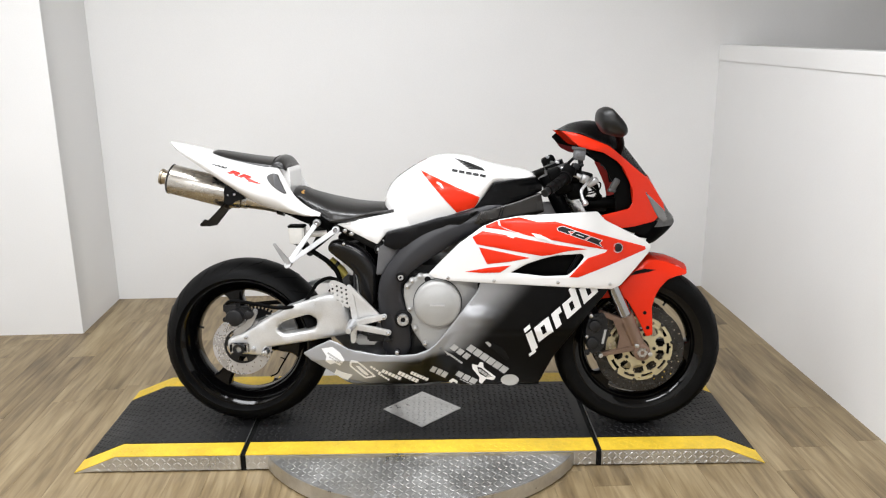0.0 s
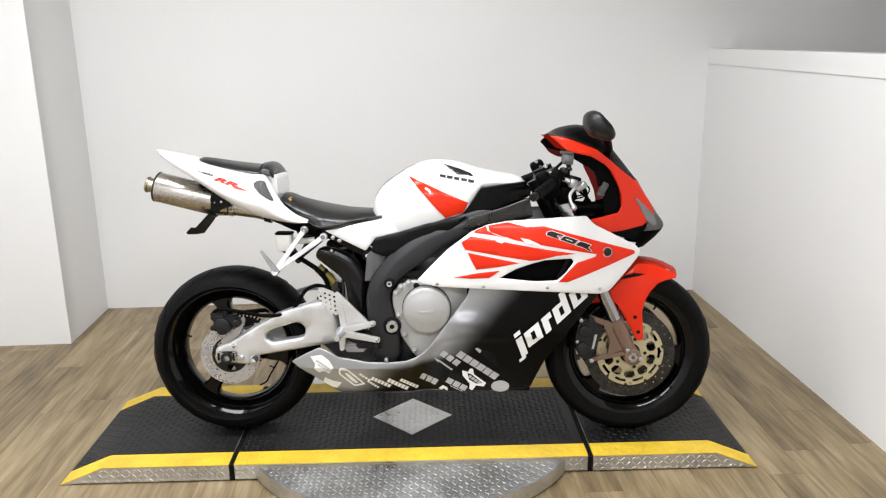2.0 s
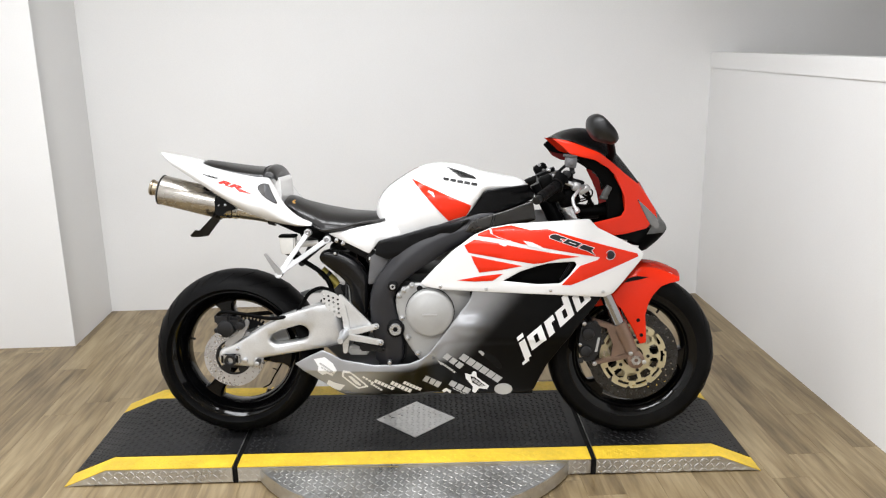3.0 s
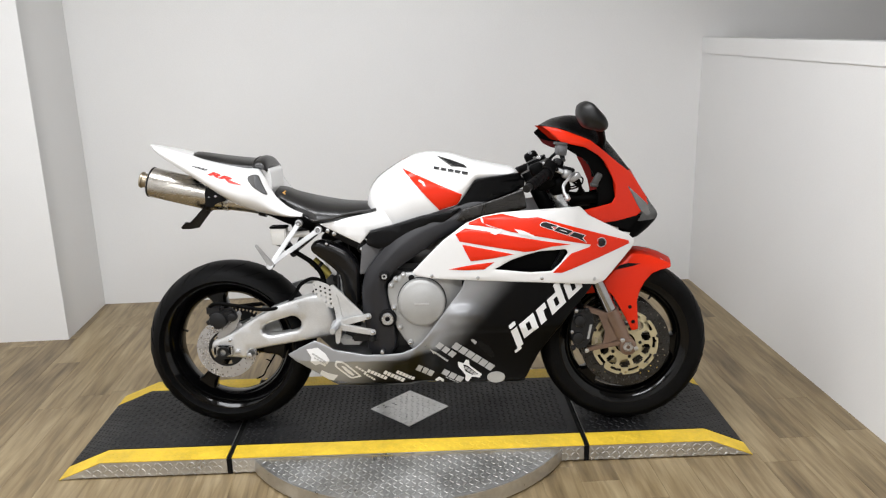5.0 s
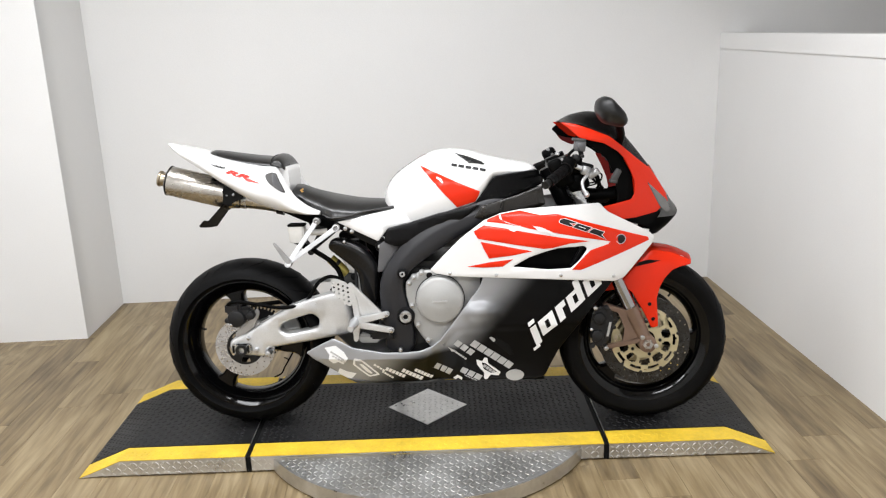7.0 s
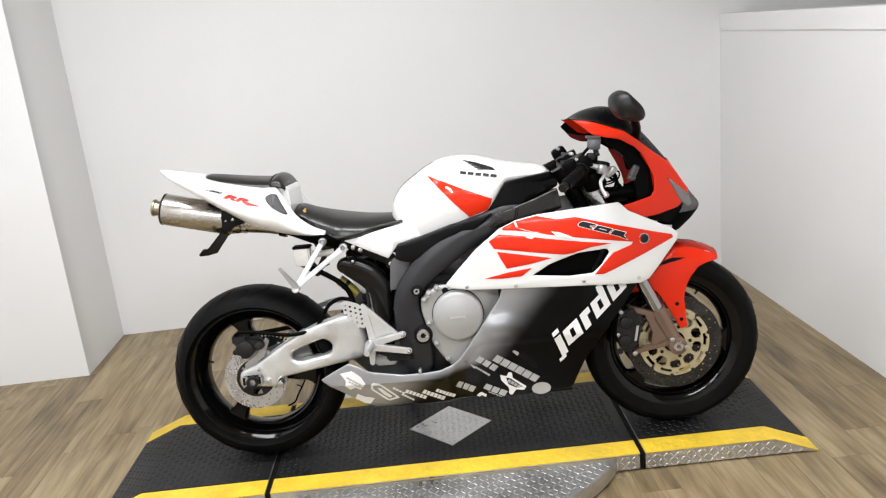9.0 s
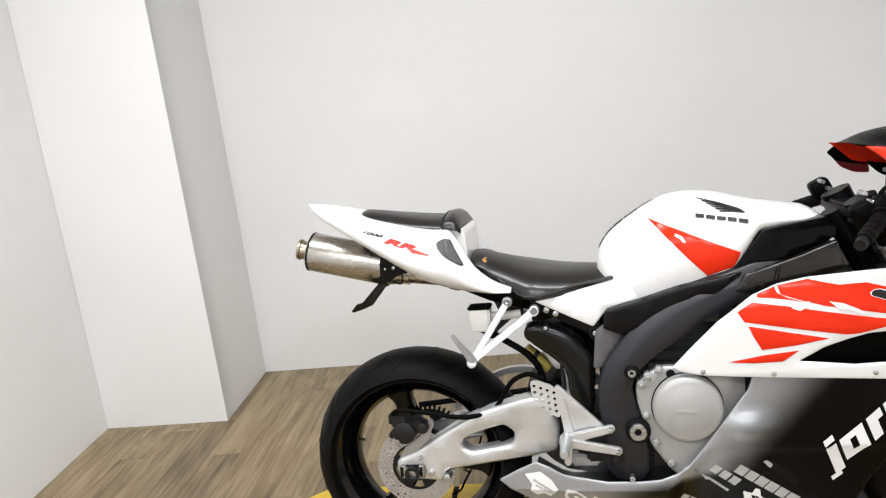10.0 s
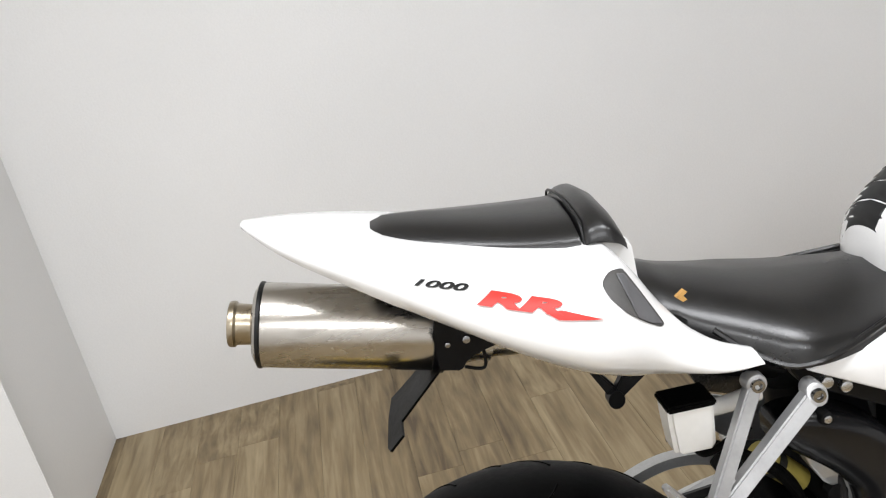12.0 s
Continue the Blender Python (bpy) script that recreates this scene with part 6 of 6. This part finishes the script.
part("instrument_back", join_bm(blob_bm((1.291, -0.128, 0.874), (0.022, 0.022, 0.042), 0.5), blob_bm((1.282, -0.128, 0.854), (0.026, 0.020, 0.014), 0.1)), M_DASH, bike, "grey back of the instruments")
part("fairing_stay", join_bm(box_bm(1.20, 1.36, -0.05, 0.05, 0.74, 0.800, 0.02), tube_bm([(1.205, -0.085, 0.806), (1.28, -0.085, 0.808), (1.34, -0.07, 0.800)], 0.019, 14)), M_PLASTIC, bike, "black air duct and stay")


def mirror(s):
    prof = rounded([(1.222, 1.128), (1.240, 1.124), (1.284, 1.076), (1.294, 1.048), (1.280, 1.030), (1.216, 1.046), (1.192, 1.082), (1.196, 1.116)], 0.014, 4)
    c = Vector((sum(p[0] for p in prof) / len(prof), sum(p[1] for p in prof) / len(prof)))
    rings = []
    for y, k, dx in ((0.205, 0.30, 0.02), (0.22, 0.72, 0.012), (0.25, 0.93, 0.004), (0.30, 1.0, 0.0), (0.345, 0.92, 0.0), (0.372, 0.70, 0.002), (0.382, 0.3, 0.004)):
        rings.append([(c.x + (px - c.x) * k + dx, s * y, c.y + (pz - c.y) * k) for px, pz in prof])
    ob = part("mirror", loft_bm(rings), M_SHELL, bike, "black rear-view mirror", 60)
    part("mirror_arm", tube_bm([(1.300, s * 0.118, 0.975), (1.302, s * 0.15, 1.005), (1.285, s * 0.20, 1.04), (1.262, s * 0.24, 1.07)], 0.013, 10), M_PLASTIC, ob)


mirror(-1)

# ---- fork, front brake and mudguard ----
F0, F1 = Vector((1.118, 0, 0.912)), Vector((1.405, 0, 0.292))
for s in (-1, 1):
    def at(t, dx=0.0):
        p = F0 + (F1 - F0) * t
        return (p.x + dx, s * 0.100, p.z)

    part("fork_outer", tube_bm([at(-0.02), at(0.50)], 0.026, 24), M_STEEL, bike, "silver upper fork tube")
    part("fork_inner", tube_bm([at(0.48), at(0.82)], 0.0215, 24), M_FORK, bike, "polished fork slider")
    part("fork_collar", tube_bm([at(0.47), at(0.515)], 0.0285, 24), M_SATIN, bike)
    leg = part("fork_foot", join_bm(tube_bm([at(0.795), at(0.97)], 0.0265, 20, r_end=0.023), disc_bm(FRONT[0], FRONT[2], 0.030, s * 0.122, s * 0.078, 0.004), bar_bm((1.345, 0.398), (1.262, 0.428), 0.010, 0.008, s * 0.118, s * 0.090), bar_bm((1.395, 0.308), (1.262, 0.281), 0.009, 0.007, s * 0.116, s * 0.092), prism_bm([(1.300, 0.412), (1.350, 0.390), (1.382, 0.315), (1.318, 0.296), (1.330, 0.345)], *sorted((s * 0.110, s * 0.096)), "y", 0.003)), M_BRONZE, bike, "bronze-coloured fork foot")
    part("axle_end", lathe_bm([(0.0001, s * 0.120), (0.007, s * 0.120), (0.008, s * 0.126), (0.017, s * 0.126), (0.019, s * 0.123), (0.019, s * 0.11), (0.0001, s * 0.11)], 6 if s < 0 else 20, "y", FRONT, False), M_STEEL, leg)
    for x, z, d in ((1.385, 0.318, 0.130), (1.432, 0.286, 0.126)):
        part("pinch_bolt", disc_bm(x, z, 0.008, s * d, s * 0.10), M_STEEL, leg)
    body = join_bm(prism_bm(rounded([(1.238, 0.428), (1.268, 0.432), (1.286, 0.402), (1.282, 0.350), (1.266, 0.296), (1.232, 0.284), (1.212, 0.312), (1.208, 0.372), (1.218, 0.412)], 0.012), *sorted((s * 0.128, s * 0.048)), "y", 0.008), disc_bm(1.238, 0.388, 0.021, s * 0.138, s * 0.12, 0.005), disc_bm(1.232, 0.328, 0.021, s * 0.138, s * 0.12, 0.005), disc_bm(1.262, 0.425, 0.009, s * 0.134, s * 0.12), disc_bm(1.215, 0.294, 0.009, s * 0.134, s * 0.12))
    cal = part("front_caliper", body, M_CALIPER, bike, "dark four-piston front brake caliper")
    part("caliper_mark", panel_bm(slant(1.262, 0.325, 0.008, 0.050, 0, 0.2), flat(0.1295), 0.001, s, 0.1, (), 0.0), M_DECALGREY, cal)
    for x, z, r in ((1.225, 0.424, 0.007), (1.212, 0.350, 0.006), (1.262, 0.283, 0.008)):
        part("caliper_bolt", disc_bm(x, z, r, s * 0.133, s * 0.10), M_STEEL, cal)
    part("front_brake_hose", tube_bm([(1.245, s * 0.11, 0.432), (1.235, s * 0.12, 0.475), (1.25, s * 0.11, 0.53), (1.20, s * 0.09, 0.64), (1.16, s * 0.06, 0.80)], 0.006), M_PLASTIC, bike, "black brake hose")
part("triple_clamp", join_bm(box_bm(1.08, 1.17, -0.13, 0.13, 0.885, 0.915, 0.008), box_bm(1.14, 1.24, -0.13, 0.13, 0.735, 0.765, 0.008)), M_SATIN, bike, "black triple clamp")
part("steering_head", tube_bm([(1.08, 0, 0.90), (1.16, 0, 0.74)], 0.035, 16), M_SATIN, bike)

guard_o = rounded([(1.305, 0.490), (1.340, 0.528), (1.375, 0.566), (1.420, 0.610), (1.455, 0.608), (1.489, 0.602), (1.557, 0.574), (1.556, 0.560), (1.518, 0.553), (1.491, 0.542), (1.466, 0.514), (1.450, 0.484), (1.440, 0.444), (1.444, 0.390), (1.446, 0.345), (1.424, 0.340), (1.398, 0.394), (1.358, 0.464), (1.328, 0.494)], 0.006)


def guard_side(x, z):
    return 0.086 - 0.25 * max(0.0, math.hypot(x - FRONT[0], z - FRONT[2]) - 0.28) - 0.05 * max(0, z - 0.52)


fender = None
for s in (-1, 1):
    ob = part("mudguard_side", panel_bm(guard_o, guard_side, 0.003, s, 0.018, (), 0.002), M_RED, bike, "orange-red front mudguard")
    fender = fender or ob
    for x, z in ((1.416, 0.425), (1.428, 0.372)):
        part("mudguard_screw", disc_bm(x, z, 0.0065, s * (guard_side(x, z) + 0.002), s * 0.07, 0.001, 14), M_GAP, ob)
    part("mudguard_slit", panel_bm([(1.362, 0.556), (1.380, 0.572), (1.410, 0.579), (1.450, 0.576), (1.425, 0.569), (1.395, 0.563)], guard_side, 0.001, s, 0.05, (), 0.0, 0.001), M_GAP, ob)
both("mudguard_tail", rounded([(1.238, 0.500), (1.262, 0.524), (1.302, 0.520), (1.330, 0.500), (1.306, 0.476), (1.262, 0.470), (1.244, 0.482)], 0.006), flat(0.074), M_RED, bike, "orange-red rear tip of the front mudguard", thick=0.003)
top = [(1.305, 0.490), (1.340, 0.528), (1.375, 0.566), (1.420, 0.609), (1.455, 0.608), (1.489, 0.602), (1.525, 0.589), (1.557, 0.572)]
bm = bmesh.new()
rows = []
for x, z in top:
    w = guard_side(x, z) - 0.002
    rows.append([bm.verts.new((x + 0.006 * (1 - t * t), w * t, z + 0.014 * (1 - t * t))) for t in [j / 6 for j in range(-6, 7)]])
for a, b in zip(rows, rows[1:]):
    for j in range(12):
        bm.faces.new((a[j], a[j + 1], b[j + 1], b[j]))
bmesh.ops.solidify(bm, geom=bm.faces[:], thickness=0.003)
part("mudguard_top", bm, M_RED, bike, "orange-red front mudguard", 50)

# ---- handlebars and controls ----
for s in (-1, 1):
    part("handlebar_grip", tube_bm([(1.052, s * 0.318, 0.869), (1.122, s * 0.215, 0.906)], 0.0165, 20), M_RUBBER, bike, "black rubber handlebar grip")
    for k in range(5):
        t = 0.12 + 0.17 * k
        part("grip_ridge", tube_bm([(1.052 + 0.07 * t, s * (0.318 - 0.103 * t), 0.869 + 0.037 * t), (1.052 + 0.07 * (t + 0.06), s * (0.318 - 0.103 * (t + 0.06)), 0.869 + 0.037 * (t + 0.06))], 0.0176, 20), M_RUBBER, bike)
    part("grip_flange", tube_bm([(1.112, s * 0.230, 0.9005), (1.116, s * 0.224, 0.903)], 0.0235, 24), M_RUBBER, bike)
    part("bar_end", tube_bm([(1.040, s * 0.336, 0.863), (1.053, s * 0.316, 0.870)], 0.0125, 16), M_DARKMETAL, bike)
    part("handlebar_tube", tube_bm([(1.110, s * 0.232, 0.899), (1.132, s * 0.130, 0.925)], 0.011, 12), M_SATIN, bike)
    part("clip_on_clamp", tube_bm([(1.108, s * 0.100, 0.932), (1.124, s * 0.100, 0.897)], 0.036, 20), M_SATIN, bike)
    part("switch_box", blob_bm(*((1.085, -0.200, 0.910), (0.045, 0.045, 0.05), -0.4) if s < 0 else ((1.108, 0.235, 0.924), (0.052, 0.060, 0.056), -0.45)), M_PLASTIC, bike, "black switch housing")
    part("lever", join_bm(tube_bm([(1.206, s * 0.19, 0.898), (1.184, s * 0.25, 0.889), (1.163, s * 0.272, 0.868), (1.163, s * 0.280, 0.847), (1.172, s * 0.286, 0.829)], 0.0052, 10), tube_bm([(1.171, s * 0.284, 0.832), (1.175, s * 0.290, 0.823)], 0.0085, 12)), M_ALU, bike, "aluminium hand lever")
    part("lever_perch", join_bm(blob_bm((1.210, s * 0.175, 0.884), (0.042, 0.030, 0.022), -0.55), blob_bm((1.186, s * 0.165, 0.893), (0.030, 0.030, 0.030), 0.3), tube_bm([(1.13, s * 0.155, 0.918), (1.19, s * 0.165, 0.893)], 0.009)), M_STRUT, bike, "grey lever bracket")
    for dx, dz in ((0.0, 0.0), (-0.018, 0.020), (0.022, -0.012)):
        part("clamp_bolt", disc_bm(1.112 + dx, 0.930 + dz, 0.0055, s * 0.192, s * 0.15, 0.001, 12), M_STEEL, bike)
part("brake_reservoir", join_bm(blob_bm((1.168, -0.155, 0.973), (0.038, 0.036, 0.036), 0.12, 0.0, 0.3), disc_bm(1.168, 0.973, 0.010, -0.178, -0.16, 0.002, 20)), M_GUSSET, bike, "grey brake fluid reservoir")
part("reservoir_cap", blob_bm((1.166, -0.155, 0.993), (0.044, 0.040, 0.010), 0.12, 0.0, 0.3), M_DASH, bike)
part("reservoir_bracket", join_bm(tube_bm([(1.172, -0.150, 0.956), (1.172, -0.150, 0.938), (1.150, -0.15, 0.912)], 0.0085), disc_bm(1.158, 0.935, 0.011, -0.168, -0.14, 0.002, 18), disc_bm(1.176, 0.940, 0.006, -0.17, -0.14, 0.002, 14), box_bm(1.138, 1.160, -0.165, -0.135, 0.905, 0.930, 0.005)), M_CALIPER, bike, "dark reservoir bracket")
part("reservoir_hose", tube_bm([(1.150, -0.16, 0.962), (1.132, -0.165, 0.945), (1.128, -0.17, 0.920)], 0.005), M_PLASTIC, bike, "black reservoir hose")
part("control_cable", tube_bm([(1.20, -0.17, 0.89), (1.236, -0.165, 0.882), (1.236, -0.15, 0.858), (1.21, -0.13, 0.842), (1.17, -0.10, 0.838)], 0.0026), M_PLASTIC, bike)
part("control_cable", tube_bm([(1.20, -0.16, 0.885), (1.222, -0.16, 0.872), (1.215, -0.14, 0.852), (1.16, -0.09, 0.845)], 0.0026), M_PLASTIC, bike)
part("throttle_housing", join_bm(blob_bm((1.127, -0.18, 0.917), (0.045, 0.05, 0.050), 0.5), blob_bm((1.157, -0.14, 0.914), (0.036, 0.05, 0.060), 0.2)), M_PLASTIC, bike, "black throttle housing")
part("master_cylinder", join_bm(blob_bm((1.192, -0.13, 0.905), (0.050, 0.03, 0.022), 0.25), tube_bm([(1.157, -0.14, 0.914), (1.19, -0.13, 0.905)], 0.010, 12)), M_SATIN, bike, "black front brake cylinder")
part("ignition_box", join_bm(blob_bm((1.12, -0.11, 0.869), (0.07, 0.08, 0.06), -0.3), blob_bm((1.166, -0.09, 0.857), (0.075, 0.10, 0.07), -0.3)), M_PLASTIC, bike, "black control box")
part("harness_block", blob_bm((1.245, -0.060, 0.800), (0.070, 0.05, 0.045), 0.1), M_DARKMETAL, bike, "black wiring block")
for k in range(3):
    part("control_cable", tube_bm([(1.127 + 0.01 * k, -0.17, 0.917), (1.204 + 0.02, -0.15 + 0.01 * k, 0.898 - 0.02 - 0.012 * k), (1.227 + 0.01 * k, -0.12, 0.807 + 0.02), (1.166 + 0.02, -0.08, 0.857 - 0.03)], 0.0042, 8), M_PLASTIC, bike, "black control cable")

# ---- side stand on the far side ----
part("side_stand", join_bm(tube_bm([(0.56, 0.17, 0.26), (0.52, 0.24, 0.15), (0.48, 0.335, 0.042)], 0.012, 12), box_bm(0.44, 0.52, 0.315, 0.365, 0.034, 0.046, 0.004)), M_SATIN, bike, "black side stand")


# ---- floor planks, last ----
def lay_planks():
    wide, long, gap = 0.128, 0.92, 0.0005
    base = box_bm(-wide / 2 + gap / 2, wide / 2 - gap / 2, -long / 2 + gap / 2, long / 2 - gap / 2, -0.0045, 0.0, 0.0005, 1)
    me = bpy.data.meshes.new("plank")
    base.to_mesh(me)
    base.free()
    me.materials.append(M_PLANK)
    rng = random.Random(4)
    u = LEFT - 0.05
    while u < FAR_R:
        shift = rng.random() * long
        v = BACK + long - shift
        end = (COLF if u + wide <= COL + 0.001 else BACK) + 0.04
        while v > NEAR - long / 2:
            lo, hi = max(NEAR - 0.04, v - long / 2), min(end, v + long / 2)
            if u < RIGHT + 0.1 and hi - lo > 0.01:
                ob = new("plank", me)
                ob.parent = floor
                ob.matrix_basis = pose(u + wide / 2, (lo + hi) / 2, 0) @ Matrix.Diagonal((1, (hi - lo) / long, 1, 1))
            v -= long
        u += wide
    u_end = LEFT - 0.05 + wide * math.ceil((RIGHT + 0.15 - LEFT) / wide)
    bm = box_bm(u_end, FAR_R, NEAR, BACK, -0.004, -0.0005)
    far = mesh_ob("floor_beyond", bm, M_PLANK)
    far.matrix_world = ROOM
    tagged(far, "oak-look vinyl floor beyond the partition", "floor", "", "structure")


lay_planks()
